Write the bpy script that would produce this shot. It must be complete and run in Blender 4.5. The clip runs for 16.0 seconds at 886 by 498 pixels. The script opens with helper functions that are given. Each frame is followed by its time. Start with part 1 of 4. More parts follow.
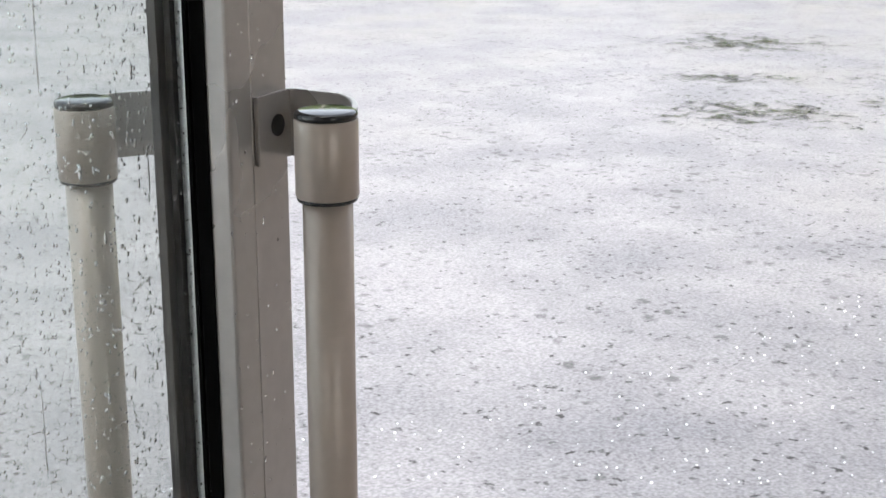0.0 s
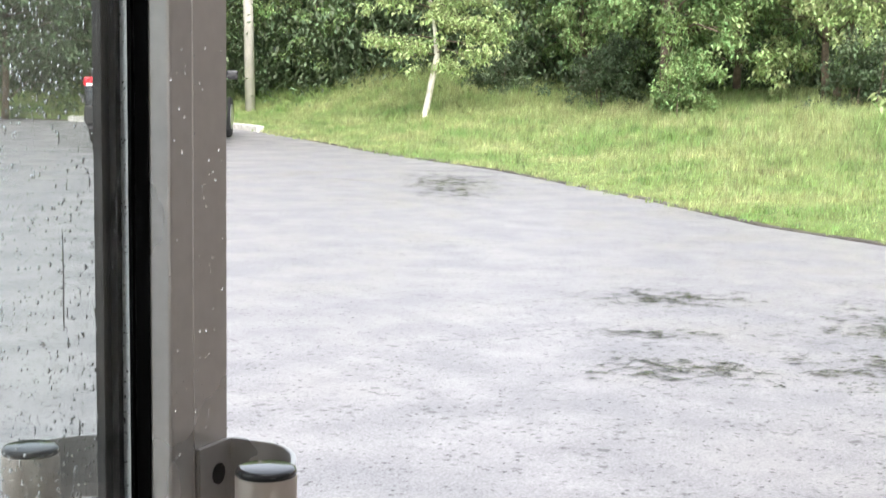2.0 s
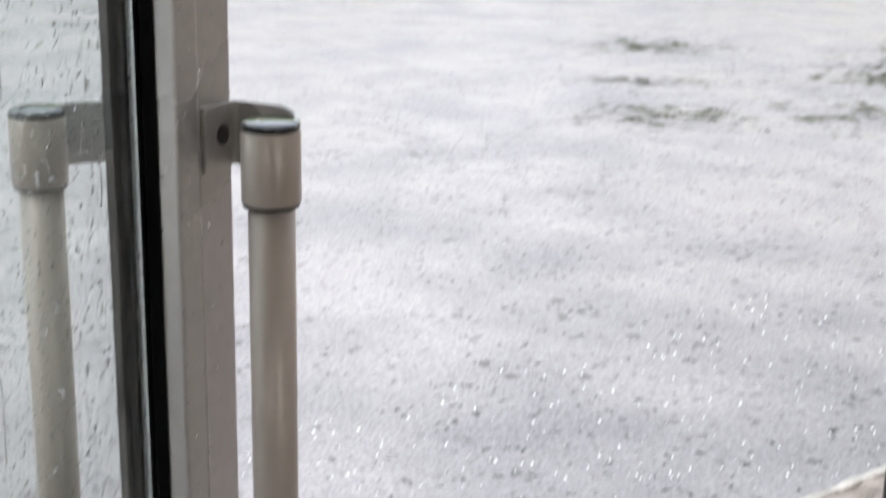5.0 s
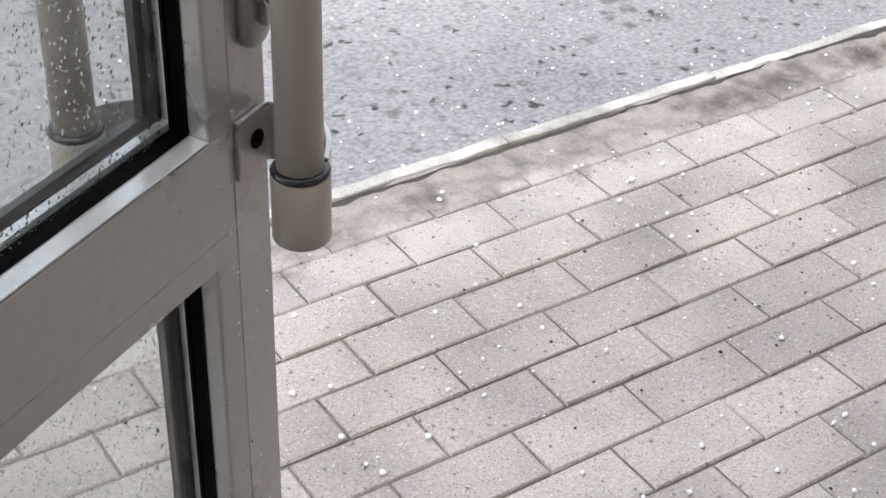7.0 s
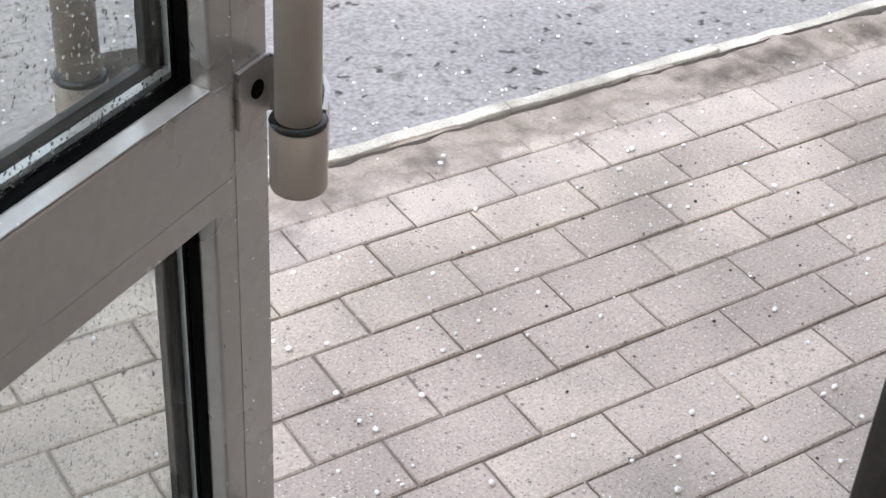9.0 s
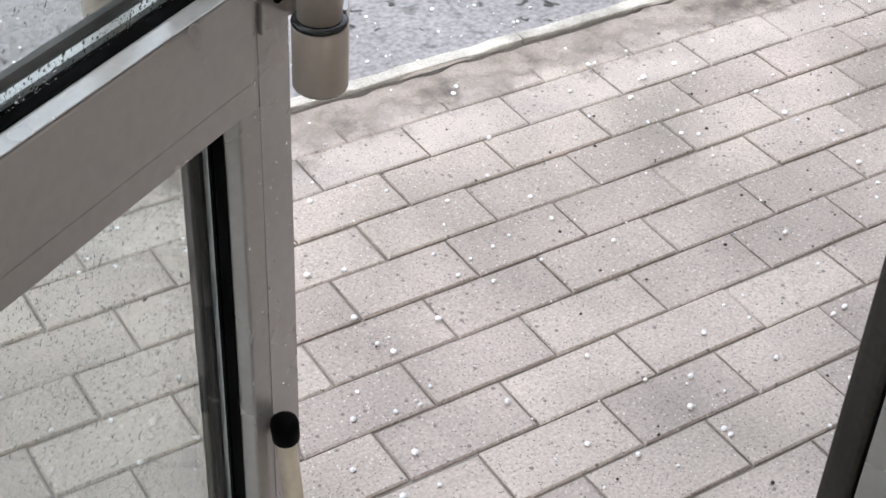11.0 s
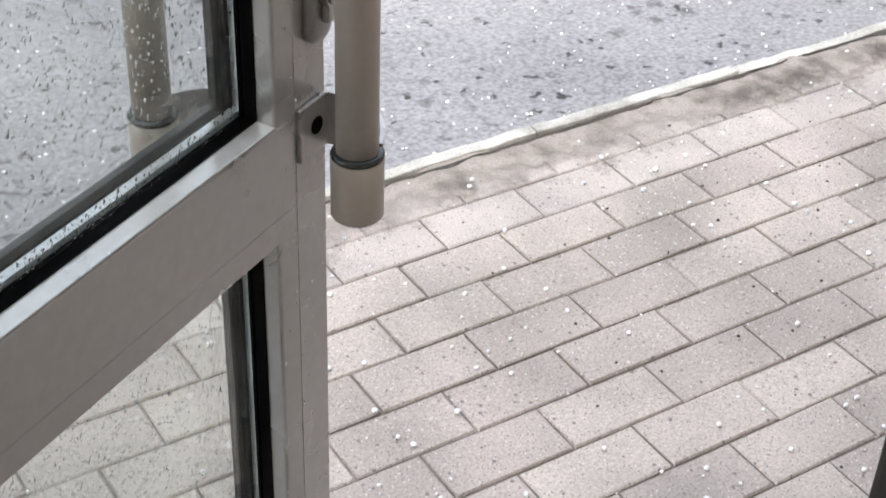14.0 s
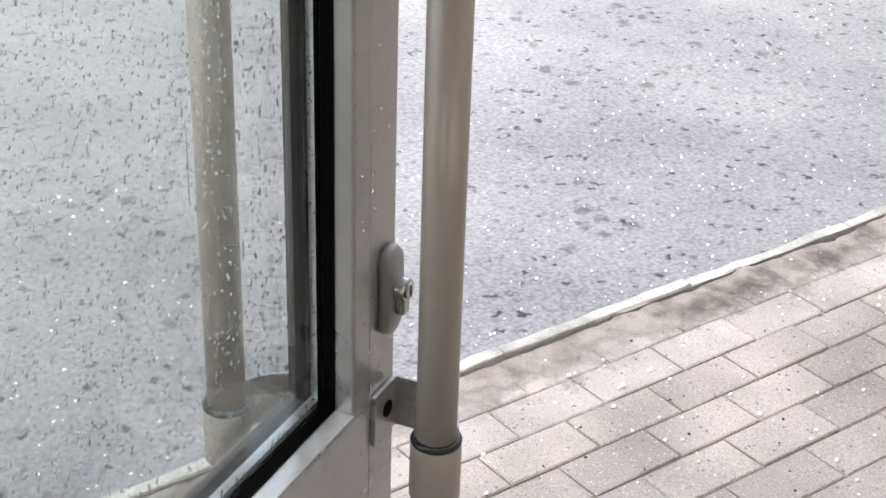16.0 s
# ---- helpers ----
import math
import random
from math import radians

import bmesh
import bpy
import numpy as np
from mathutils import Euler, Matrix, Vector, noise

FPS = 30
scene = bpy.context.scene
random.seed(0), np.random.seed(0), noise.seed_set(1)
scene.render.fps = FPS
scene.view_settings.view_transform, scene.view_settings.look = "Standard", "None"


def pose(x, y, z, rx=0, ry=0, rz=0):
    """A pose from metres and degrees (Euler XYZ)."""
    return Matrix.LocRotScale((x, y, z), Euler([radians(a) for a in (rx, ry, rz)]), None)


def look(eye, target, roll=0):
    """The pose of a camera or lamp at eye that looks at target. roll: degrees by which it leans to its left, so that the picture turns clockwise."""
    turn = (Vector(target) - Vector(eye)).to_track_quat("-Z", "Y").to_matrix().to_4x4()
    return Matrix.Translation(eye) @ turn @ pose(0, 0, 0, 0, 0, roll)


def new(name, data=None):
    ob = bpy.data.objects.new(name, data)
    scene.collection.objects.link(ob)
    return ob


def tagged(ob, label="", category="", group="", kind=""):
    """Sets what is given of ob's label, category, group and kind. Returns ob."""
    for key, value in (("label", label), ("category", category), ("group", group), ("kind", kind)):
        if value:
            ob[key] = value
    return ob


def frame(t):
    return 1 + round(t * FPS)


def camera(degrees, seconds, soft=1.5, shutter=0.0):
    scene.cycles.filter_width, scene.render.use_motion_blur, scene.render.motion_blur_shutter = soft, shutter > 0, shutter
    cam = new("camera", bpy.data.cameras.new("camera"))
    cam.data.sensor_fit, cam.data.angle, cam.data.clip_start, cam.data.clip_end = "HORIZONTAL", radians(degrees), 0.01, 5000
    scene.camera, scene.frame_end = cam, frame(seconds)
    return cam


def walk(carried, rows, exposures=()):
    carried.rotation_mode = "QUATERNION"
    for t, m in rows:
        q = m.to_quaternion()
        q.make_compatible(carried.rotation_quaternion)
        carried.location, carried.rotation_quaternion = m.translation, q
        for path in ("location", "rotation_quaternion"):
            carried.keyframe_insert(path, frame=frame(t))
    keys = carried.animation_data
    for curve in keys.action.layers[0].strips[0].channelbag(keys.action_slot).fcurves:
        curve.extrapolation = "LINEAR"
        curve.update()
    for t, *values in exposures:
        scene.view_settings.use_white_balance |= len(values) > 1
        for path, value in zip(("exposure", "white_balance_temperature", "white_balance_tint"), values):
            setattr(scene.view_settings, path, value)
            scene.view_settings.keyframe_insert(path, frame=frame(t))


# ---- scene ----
cam = camera(32.9, 16.0, soft=1.5, shutter=0.25)
PATH = [
    (0, (-1.031, -1.688, 1.509), (0.049, -0.106, 0.935), 0.1),
    (0.5, (-1.049, -1.699, 1.519), (0.055, -0.11, 1.009), -0.1),
    (1, (-1.056, -1.7, 1.543), (0.083, -0.111, 1.119), 0.5),
    (1.5, (-1.058, -1.704, 1.562), (0.113, -0.119, 1.22), 0.8),
    (2, (-1.053, -1.712, 1.583), (0.141, -0.129, 1.325), 1.0),
    (2.5, (-1.057, -1.718, 1.593), (0.152, -0.134, 1.418), 0.8),
    (3, (-1.069, -1.719, 1.612), (0.153, -0.139, 1.509), 0.6),
    (3.5, (-1.083, -1.734, 1.618), (0.149, -0.159, 1.543), 0.6),
    (4, (-1.08, -1.742, 1.604), (0.154, -0.175, 1.453), 0.8),
    (4.5, (-1.066, -1.718, 1.567), (0.153, -0.167, 1.241), 0.9),
    (5, (-1.075, -1.727, 1.528), (0.099, -0.213, 0.955), 1.1),
    (5.2, (-1.01, -1.709, 1.528), (0.046, -0.18, 0.788), 1.1),
    (7.3, (-0.9720, -1.6419, 1.4144), (-0.0539, -0.2972, 0.2530), 2.16),
    (7.5, (-0.9701, -1.6474, 1.4154), (-0.0555, -0.3039, 0.2497), 2.23),
    (8, (-0.9767, -1.6503, 1.4203), (-0.0645, -0.3110, 0.2480), 2.90),
    (8.2, (-0.9734, -1.6564, 1.4253), (-0.0691, -0.3141, 0.2504), 3.92),
    (10.3, (-0.9998, -1.6723, 1.4251), (-0.1047, -0.3593, 0.2107), 2.99),
    (10.5, (-1.0001, -1.6820, 1.4217), (-0.1142, -0.3708, 0.1986), 2.88),
    (11, (-1.0096, -1.7015, 1.4180), (-0.1369, -0.4011, 0.1741), 2.97),
    (11.5, (-1.0185, -1.7139, 1.4322), (-0.1613, -0.4273, 0.1633), 2.87),
    (12, (-1.0204, -1.7201, 1.4367), (-0.1785, -0.4385, 0.1527), 2.82),
    (12.5, (-1.0219, -1.7205, 1.4381), (-0.1867, -0.4387, 0.1498), 2.93),
    (13, (-1.0280, -1.7135, 1.4406), (-0.1896, -0.4205, 0.1657), 2.89),
    (13.5, (-1.0381, -1.7061, 1.4509), (-0.1746, -0.3883, 0.2189), 2.85),
    (14, (-1.0333, -1.7061, 1.4713), (-0.1414, -0.3494, 0.3035), 2.43),
    (14.5, (-1.0424, -1.6961, 1.4955), (-0.1074, -0.3046, 0.4047), 2.33),
    (15, (-1.0681, -1.6912, 1.5186), (-0.0875, -0.2758, 0.5011), 2.01),
    (15.5, (-1.1010, -1.6752, 1.5365), (-0.0773, -0.2594, 0.5630), 2.03),
    (16, (-1.1328, -1.6553, 1.5508), (-0.0752, -0.2480, 0.6017), 1.94),
]
walk(cam, [(t, look(eye, target, roll)) for t, eye, target, roll in PATH], exposures=[(0, 1.8), (5, 1.78), (8, 1.78), (13, 1.8), (15, 1.92), (16, 1.92)])

# ---------------------------------------------------------------- light
world = bpy.data.worlds.new("overcast")
scene.world = world
world.use_nodes = True
wn = world.node_tree.nodes
sky = wn.new("ShaderNodeTexSky")
sky.sky_type = "NISHITA"
sky.sun_disc = False
sky.sun_elevation = radians(52)
sky.sun_rotation = radians(215)
sky.air_density, sky.dust_density, sky.ozone_density = 1.0, 4.0, 1.0
grey = wn.new("ShaderNodeHueSaturation")
grey.inputs["Saturation"].default_value = 0.36
grey.inputs["Value"].default_value = 1.3
world.node_tree.links.new(sky.outputs[0], grey.inputs["Color"])
world.node_tree.links.new(grey.outputs[0], wn["Background"].inputs["Color"])
wn["Background"].inputs["Strength"].default_value = 0.15

sun_data = bpy.data.lights.new("sun", "SUN")
sun_data.energy, sun_data.angle, sun_data.color = 0.35, radians(70), (1.0, 0.97, 0.93)
sun = new("sun", sun_data)
sun.matrix_world = look((0, 0, 60), (22.0, 31.5, 0))


# ---------------------------------------------------------------- materials
def material(name, color, rough=0.6, metal=0.0, vary=0.15, scale=8.0, fine=120.0, bump=0.1, bump_dist=0.002, spread=0.0,
             per_object=0.0, per_island=0.0, specular=0.5, tint=None, coat=0.0, translucent=0.0, world=False, specks=0.0):
    """Principled surface with colour and gloss varied at two scales and a fine relief."""
    m = bpy.data.materials.new(name)
    m.use_nodes = True
    nt = m.node_tree
    N, L = nt.nodes, nt.links
    b = N["Principled BSDF"]
    co = N.new("ShaderNodeTexCoord")
    big, small = N.new("ShaderNodeTexNoise"), N.new("ShaderNodeTexNoise")
    big.inputs["Scale"].default_value, small.inputs["Scale"].default_value = scale, fine
    big.inputs["Detail"].default_value, small.inputs["Detail"].default_value = 5, 3
    spot = N.new("ShaderNodeNewGeometry").outputs["Position"] if world else co.outputs["Object"]
    for n_ in (big, small):
        L.new(spot, n_.inputs["Vector"])
    mix = N.new("ShaderNodeMix")
    mix.data_type = "RGBA"
    other = tint or [c * (1 - 2 * vary) for c in color]
    mix.inputs["A"].default_value, mix.inputs["B"].default_value = (*color, 1), (*other, 1)
    ramp = N.new("ShaderNodeMapRange")
    ramp.inputs["From Min"].default_value, ramp.inputs["From Max"].default_value = 0.35, 0.7
    L.new(big.outputs["Fac"], ramp.inputs["Value"])
    L.new(ramp.outputs[0], mix.inputs["Factor"])
    hsv = N.new("ShaderNodeHueSaturation")
    L.new(mix.outputs["Result"], hsv.inputs["Color"])
    val = N.new("ShaderNodeMapRange")
    val.inputs["To Min"].default_value, val.inputs["To Max"].default_value = 1 - vary, 1 + vary
    val.inputs["From Min"].default_value, val.inputs["From Max"].default_value = 0.3, 0.7
    L.new(small.outputs["Fac"], val.inputs["Value"])
    last = val.outputs[0]
    for amount, node, out in ((per_object, "ShaderNodeObjectInfo", "Random"), (per_island, "ShaderNodeNewGeometry", "Random Per Island")):
        if amount:
            info, r2, mul = N.new(node), N.new("ShaderNodeMapRange"), N.new("ShaderNodeMath")
            r2.inputs["To Min"].default_value, r2.inputs["To Max"].default_value = 1 - amount, 1 + amount
            L.new(info.outputs[out], r2.inputs["Value"])
            mul.operation = "MULTIPLY"
            L.new(last, mul.inputs[0])
            L.new(r2.outputs[0], mul.inputs[1])
            last = mul.outputs[0]
            hue = N.new("ShaderNodeMapRange")
            hue.inputs["To Min"].default_value, hue.inputs["To Max"].default_value = 0.5 - amount * 0.06, 0.5 + amount * 0.06
            L.new(info.outputs[out], hue.inputs["Value"])
            L.new(hue.outputs[0], hsv.inputs["Hue"])
    L.new(last, hsv.inputs["Value"])
    colour = hsv.outputs[0]
    if specks:
        # pale and dark grains of the aggregate
        for size, tone, rare in ((specks, (0.58, 0.545, 0.51), 0.92), (specks * 1.3, (0.08, 0.07, 0.064), 0.86), (specks * 0.45, (0.16, 0.14, 0.13), 0.95)):
            vor, sepc, hit, near, both, mx2 = (N.new(k) for k in ("ShaderNodeTexVoronoi", "ShaderNodeSeparateColor", "ShaderNodeMath", "ShaderNodeMath", "ShaderNodeMath", "ShaderNodeMix"))
            vor.inputs["Scale"].default_value = size
            L.new(spot, vor.inputs["Vector"])
            L.new(vor.outputs["Color"], sepc.inputs["Color"])
            hit.operation, near.operation, both.operation = "GREATER_THAN", "LESS_THAN", "MULTIPLY"
            hit.inputs[1].default_value, near.inputs[1].default_value = rare, 0.33
            L.new(sepc.outputs["Red"], hit.inputs[0])
            L.new(vor.outputs["Distance"], near.inputs[0])
            L.new(hit.outputs[0], both.inputs[0])
            L.new(near.outputs[0], both.inputs[1])
            mx2.data_type = "RGBA"
            mx2.inputs["B"].default_value = (*tone, 1)
            L.new(colour, mx2.inputs["A"])
            L.new(both.outputs[0], mx2.inputs["Factor"])
            colour = mx2.outputs["Result"]
    L.new(colour, b.inputs["Base Color"])
    rr = N.new("ShaderNodeMapRange")
    rr.inputs["To Min"].default_value, rr.inputs["To Max"].default_value = max(0.02, rough - spread), min(1, rough + spread)
    rr.inputs["From Min"].default_value, rr.inputs["From Max"].default_value = 0.35, 0.65
    L.new(big.outputs["Fac"], rr.inputs["Value"])
    L.new(rr.outputs[0], b.inputs["Roughness"])
    b.inputs["Metallic"].default_value = metal
    b.inputs["Specular IOR Level"].default_value = specular
    b.inputs["Coat Weight"].default_value = coat
    b.inputs["Coat Roughness"].default_value = 0.08
    if bump:
        bp = N.new("ShaderNodeBump")
        bp.inputs["Strength"].default_value, bp.inputs["Distance"].default_value = bump, bump_dist
        L.new(small.outputs["Fac"], bp.inputs["Height"])
        L.new(bp.outputs[0], b.inputs["Normal"])
    if translucent:
        tr, mx = N.new("ShaderNodeBsdfTranslucent"), N.new("ShaderNodeMixShader")
        L.new(hsv.outputs[0], tr.inputs["Color"])
        mx.inputs[0].default_value = translucent
        L.new(b.outputs[0], mx.inputs[1])
        L.new(tr.outputs[0], mx.inputs[2])
        L.new(mx.outputs[0], N["Material Output"].inputs["Surface"])
    return m


def glass_material(name, color, rough, ior=1.45):
    m = bpy.data.materials.new(name)
    m.use_nodes = True
    b = m.node_tree.nodes["Principled BSDF"]
    b.inputs["Base Color"].default_value = (*color, 1)
    b.inputs["Roughness"].default_value = rough
    b.inputs["IOR"].default_value = ior
    b.inputs["Transmission Weight"].default_value = 1.0
    return m


def broken_film(m, scale, lo, hi):
    """Lets a thin film break up into flecks and thin out towards its rim."""
    N, L = m.node_tree.nodes, m.node_tree.links
    co, geo, nz, cut = N["Texture Coordinate"], N.new("ShaderNodeNewGeometry"), N.new("ShaderNodeTexNoise"), N.new("ShaderNodeMapRange")
    nz.inputs["Scale"].default_value, nz.inputs["Detail"].default_value, nz.inputs["Roughness"].default_value = scale, 8, 0.75
    L.new(geo.outputs["Position"], nz.inputs["Vector"])
    mid, size, fall, add = N.new("ShaderNodeVectorMath"), N.new("ShaderNodeVectorMath"), N.new("ShaderNodeMapRange"), N.new("ShaderNodeMath")
    mid.operation, size.operation = "SUBTRACT", "LENGTH"
    mid.inputs[1].default_value = (0.5, 0.5, 0.5)
    flat = N.new("ShaderNodeVectorMath")
    flat.operation = "MULTIPLY"
    flat.inputs[1].default_value = (2, 2, 0)
    L.new(co.outputs["Generated"], mid.inputs[0])
    L.new(mid.outputs[0], flat.inputs[0])
    L.new(flat.outputs[0], size.inputs[0])
    fall.inputs["From Min"].default_value, fall.inputs["From Max"].default_value = 0.2, 0.95
    fall.inputs["To Min"].default_value, fall.inputs["To Max"].default_value = 0.0, -0.14
    L.new(size.outputs["Value"], fall.inputs["Value"])
    L.new(fall.outputs[0], add.inputs[0])
    L.new(nz.outputs["Fac"], add.inputs[1])
    cut.inputs["From Min"].default_value, cut.inputs["From Max"].default_value = lo, hi
    L.new(add.outputs[0], cut.inputs["Value"])
    L.new(cut.outputs[0], N["Principled BSDF"].inputs["Alpha"])
    return m


def asphalt_material():
    """Wet worn asphalt: grains, dark pits, pale films of water and a gloss that varies from patch to patch."""
    m = material("wet_asphalt", (0.224, 0.212, 0.216), 0.43, 0, 0.42, 1.5, 95, 0.36, 0.006, 0.12, specular=0.85, tint=(0.155, 0.152, 0.161))
    N, L = m.node_tree.nodes, m.node_tree.links
    b = N["Principled BSDF"]
    co = N["Texture Coordinate"]
    pits = N.new("ShaderNodeTexVoronoi")
    pits.inputs["Scale"].default_value = 17
    warp = N.new("ShaderNodeTexNoise")
    warp.inputs["Scale"].default_value = 34
    L.new(co.outputs["Object"], warp.inputs["Vector"])
    push = N.new("ShaderNodeMix")
    push.data_type = "VECTOR"
    push.inputs["Factor"].default_value = 0.06
    L.new(co.outputs["Object"], push.inputs["A"])
    L.new(warp.outputs["Color"], push.inputs["B"])
    L.new(push.outputs["Result"], pits.inputs["Vector"])
    sep = N.new("ShaderNodeSeparateColor")
    L.new(pits.outputs["Color"], sep.inputs["Color"])
    wide = N.new("ShaderNodeMapRange")
    wide.inputs["From Min"].default_value, wide.inputs["From Max"].default_value = 0.2, 1.0
    wide.inputs["To Min"].default_value, wide.inputs["To Max"].default_value = 0.0, 0.25
    L.new(sep.outputs["Green"], wide.inputs["Value"])
    zone, zspan, zmul = N.new("ShaderNodeTexNoise"), N.new("ShaderNodeMapRange"), N.new("ShaderNodeMath")
    zone.inputs["Scale"].default_value, zone.inputs["Detail"].default_value = 1.1, 4
    zspan.inputs["From Min"].default_value, zspan.inputs["From Max"].default_value = 0.38, 0.62
    zspan.inputs["To Min"].default_value, zspan.inputs["To Max"].default_value = 0.6, 1.8
    zmul.operation = "MULTIPLY"
    L.new(co.outputs["Object"], zone.inputs["Vector"])
    L.new(zone.outputs["Fac"], zspan.inputs["Value"])
    L.new(wide.outputs[0], zmul.inputs[0])
    L.new(zspan.outputs[0], zmul.inputs[1])
    part_ = N.new("ShaderNodeMath")
    part_.operation = "SUBTRACT"
    L.new(zmul.outputs[0], part_.inputs[0])
    L.new(pits.outputs["Distance"], part_.inputs[1])
    pit = N.new("ShaderNodeMapRange")
    pit.inputs["From Min"].default_value, pit.inputs["From Max"].default_value = -0.10, 0.15
    pit.inputs["To Min"].default_value, pit.inputs["To Max"].default_value = 0.0, 0.64
    L.new(part_.outputs[0], pit.inputs["Value"])
    # smaller crumbs between the large pits
    tiny, pick, few, near, both, most = (N.new(k) for k in ("ShaderNodeTexVoronoi", "ShaderNodeSeparateColor", "ShaderNodeMapRange", "ShaderNodeMapRange", "ShaderNodeMath", "ShaderNodeMath"))
    tiny.inputs["Scale"].default_value = 27
    L.new(push.outputs["Result"], tiny.inputs["Vector"])
    L.new(tiny.outputs["Color"], pick.inputs["Color"])
    few.inputs["From Min"].default_value, few.inputs["From Max"].default_value = 0.60, 0.75
    L.new(pick.outputs["Red"], few.inputs["Value"])
    near.inputs["From Min"].default_value, near.inputs["From Max"].default_value = 0.36, 0.16
    near.inputs["To Max"].default_value = 0.95
    L.new(tiny.outputs["Distance"], near.inputs["Value"])
    both.operation, most.operation = "MULTIPLY", "MAXIMUM"
    L.new(few.outputs[0], both.inputs[0])
    L.new(near.outputs[0], both.inputs[1])
    L.new(both.outputs[0], most.inputs[0])
    L.new(pit.outputs[0], most.inputs[1])
    dark = N.new("ShaderNodeMix")
    dark.data_type = "RGBA"
    dark.inputs["B"].default_value = (0.03, 0.028, 0.026, 1)
    old = b.inputs["Base Color"].links[0].from_socket
    L.new(old, dark.inputs["A"])
    L.new(most.outputs[0], dark.inputs["Factor"])
    L.new(dark.outputs["Result"], b.inputs["Base Color"])
    spec = N.new("ShaderNodeMapRange")
    spec.inputs["To Min"].default_value, spec.inputs["To Max"].default_value = 0.85, 0.12
    L.new(most.outputs[0], spec.inputs["Value"])
    mott = N.new("ShaderNodeTexNoise")
    mott.inputs["Scale"].default_value, mott.inputs["Detail"].default_value, mott.inputs["Roughness"].default_value = 9.0, 10, 0.78
    L.new(co.outputs["Object"], mott.inputs["Vector"])
    span, times = N.new("ShaderNodeMapRange"), N.new("ShaderNodeMath")
    span.inputs["From Min"].default_value, span.inputs["From Max"].default_value = 0.35, 0.62
    span.inputs["To Min"].default_value, span.inputs["To Max"].default_value = 0.72, 1.1
    L.new(mott.outputs["Fac"], span.inputs["Value"])
    times.operation = "MULTIPLY"
    L.new(spec.outputs[0], times.inputs[0])
    L.new(span.outputs[0], times.inputs[1])
    L.new(times.outputs[0], b.inputs["Specular IOR Level"])
    return m


ASPHALT = asphalt_material()
PAVER = material("paver_concrete", (0.455, 0.390, 0.345), 0.42, 0, 0.22, 2.9, 220, 0.6, 0.0015, 0.14, per_object=0.11, tint=(0.26, 0.228, 0.203), specular=0.6, world=True, specks=230)
PAVER_PALE = material("paver_pale", (0.47, 0.415, 0.375), 0.5, 0, 0.18, 5, 300, 0.5, 0.0015, 0.12, per_object=0.07, tint=(0.31, 0.28, 0.26), world=True, specks=230)
JOINT = material("joint_sand", (0.29, 0.262, 0.235), 0.8, 0, 0.25, 30, 500, 0.6, 0.002)
KERB = material("kerb_concrete", (0.52, 0.50, 0.46), 0.55, 0, 0.2, 11, 200, 0.5, 0.002, 0.1, per_object=0.06, tint=(0.28, 0.265, 0.235), world=True)
DIRT = material("wet_dirt", (0.35, 0.303, 0.266), 0.42, 0, 0.22, 10, 190, 0.7, 0.003, 0.2, tint=(0.115, 0.095, 0.080))
for node_ in DIRT.node_tree.nodes:
    if node_.type == "MAP_RANGE" and abs(node_.inputs["From Max"].default_value - 0.7) < 1e-4 and abs(node_.inputs["From Min"].default_value - 0.35) < 1e-4:
        node_.inputs["From Min"].default_value, node_.inputs["From Max"].default_value = 0.48, 0.66


def rim_fades(m, y0, y1, scale):
    """Dirt that thins out away from the kerb in ragged tongues."""
    N, L = m.node_tree.nodes, m.node_tree.links
    co, sep, ramp, nz, add, cut = N["Texture Coordinate"], N.new("ShaderNodeSeparateXYZ"), N.new("ShaderNodeMapRange"), N.new("ShaderNodeTexNoise"), N.new("ShaderNodeMath"), N.new("ShaderNodeMapRange")
    L.new(co.outputs["Object"], sep.inputs[0])
    ramp.inputs["From Min"].default_value, ramp.inputs["From Max"].default_value = y0, y1
    ramp.inputs["To Min"].default_value, ramp.inputs["To Max"].default_value = -0.40, 0.34
    L.new(sep.outputs["Y"], ramp.inputs["Value"])
    nz.inputs["Scale"].default_value, nz.inputs["Detail"].default_value, nz.inputs["Roughness"].default_value = scale, 8, 0.68
    L.new(co.outputs["Object"], nz.inputs["Vector"])
    L.new(ramp.outputs[0], add.inputs[0])
    L.new(nz.outputs["Fac"], add.inputs[1])
    cut.inputs["From Min"].default_value, cut.inputs["From Max"].default_value = 0.40, 0.68
    cut.inputs["To Max"].default_value = 0.86
    L.new(add.outputs[0], cut.inputs["Value"])
    L.new(cut.outputs[0], N["Principled BSDF"].inputs["Alpha"])


rim_fades(DIRT, -0.02, 0.235, 11)
# dark mud of the edging; also paints the shadow at the kerb's foot
MUD_SHADE = material("dark_mud_and_shade", (0.07, 0.058, 0.045), 0.6, 0, 0.3, 4, 60, 0.6, 0.01)
SOIL = material("lawn_soil", (0.09, 0.14, 0.03), 0.9, 0, 0.35, 0.5, 30, 0.8, 0.02, tint=(0.15, 0.17, 0.05))
GRASS = material("grass_blades", (0.15, 0.238, 0.066), 0.5, 0, 0.45, 0.8, 6, 0, 0, per_island=0.45, tint=(0.36, 0.365, 0.17), translucent=0.35)
ALU = material("painted_aluminium", (0.505, 0.488, 0.470), 0.28, 0.6, 0.05, 3, 90, 0.04, 0.0004, 0.06)
ALU_HANDLE = material("handle_paint", (0.445, 0.388, 0.336), 0.34, 0.2, 0.03, 5, 120, 0.02, 0.0003, 0.05)
# near-white colour carries the sky's sheen on the wet aluminium ledge
SHEEN_BEAD = material("wet_bead_sky_sheen", (0.90, 0.90, 0.89), 0.22, 0.35, 0.06, 14, 120, 0.1, 0.0006, 0.06)
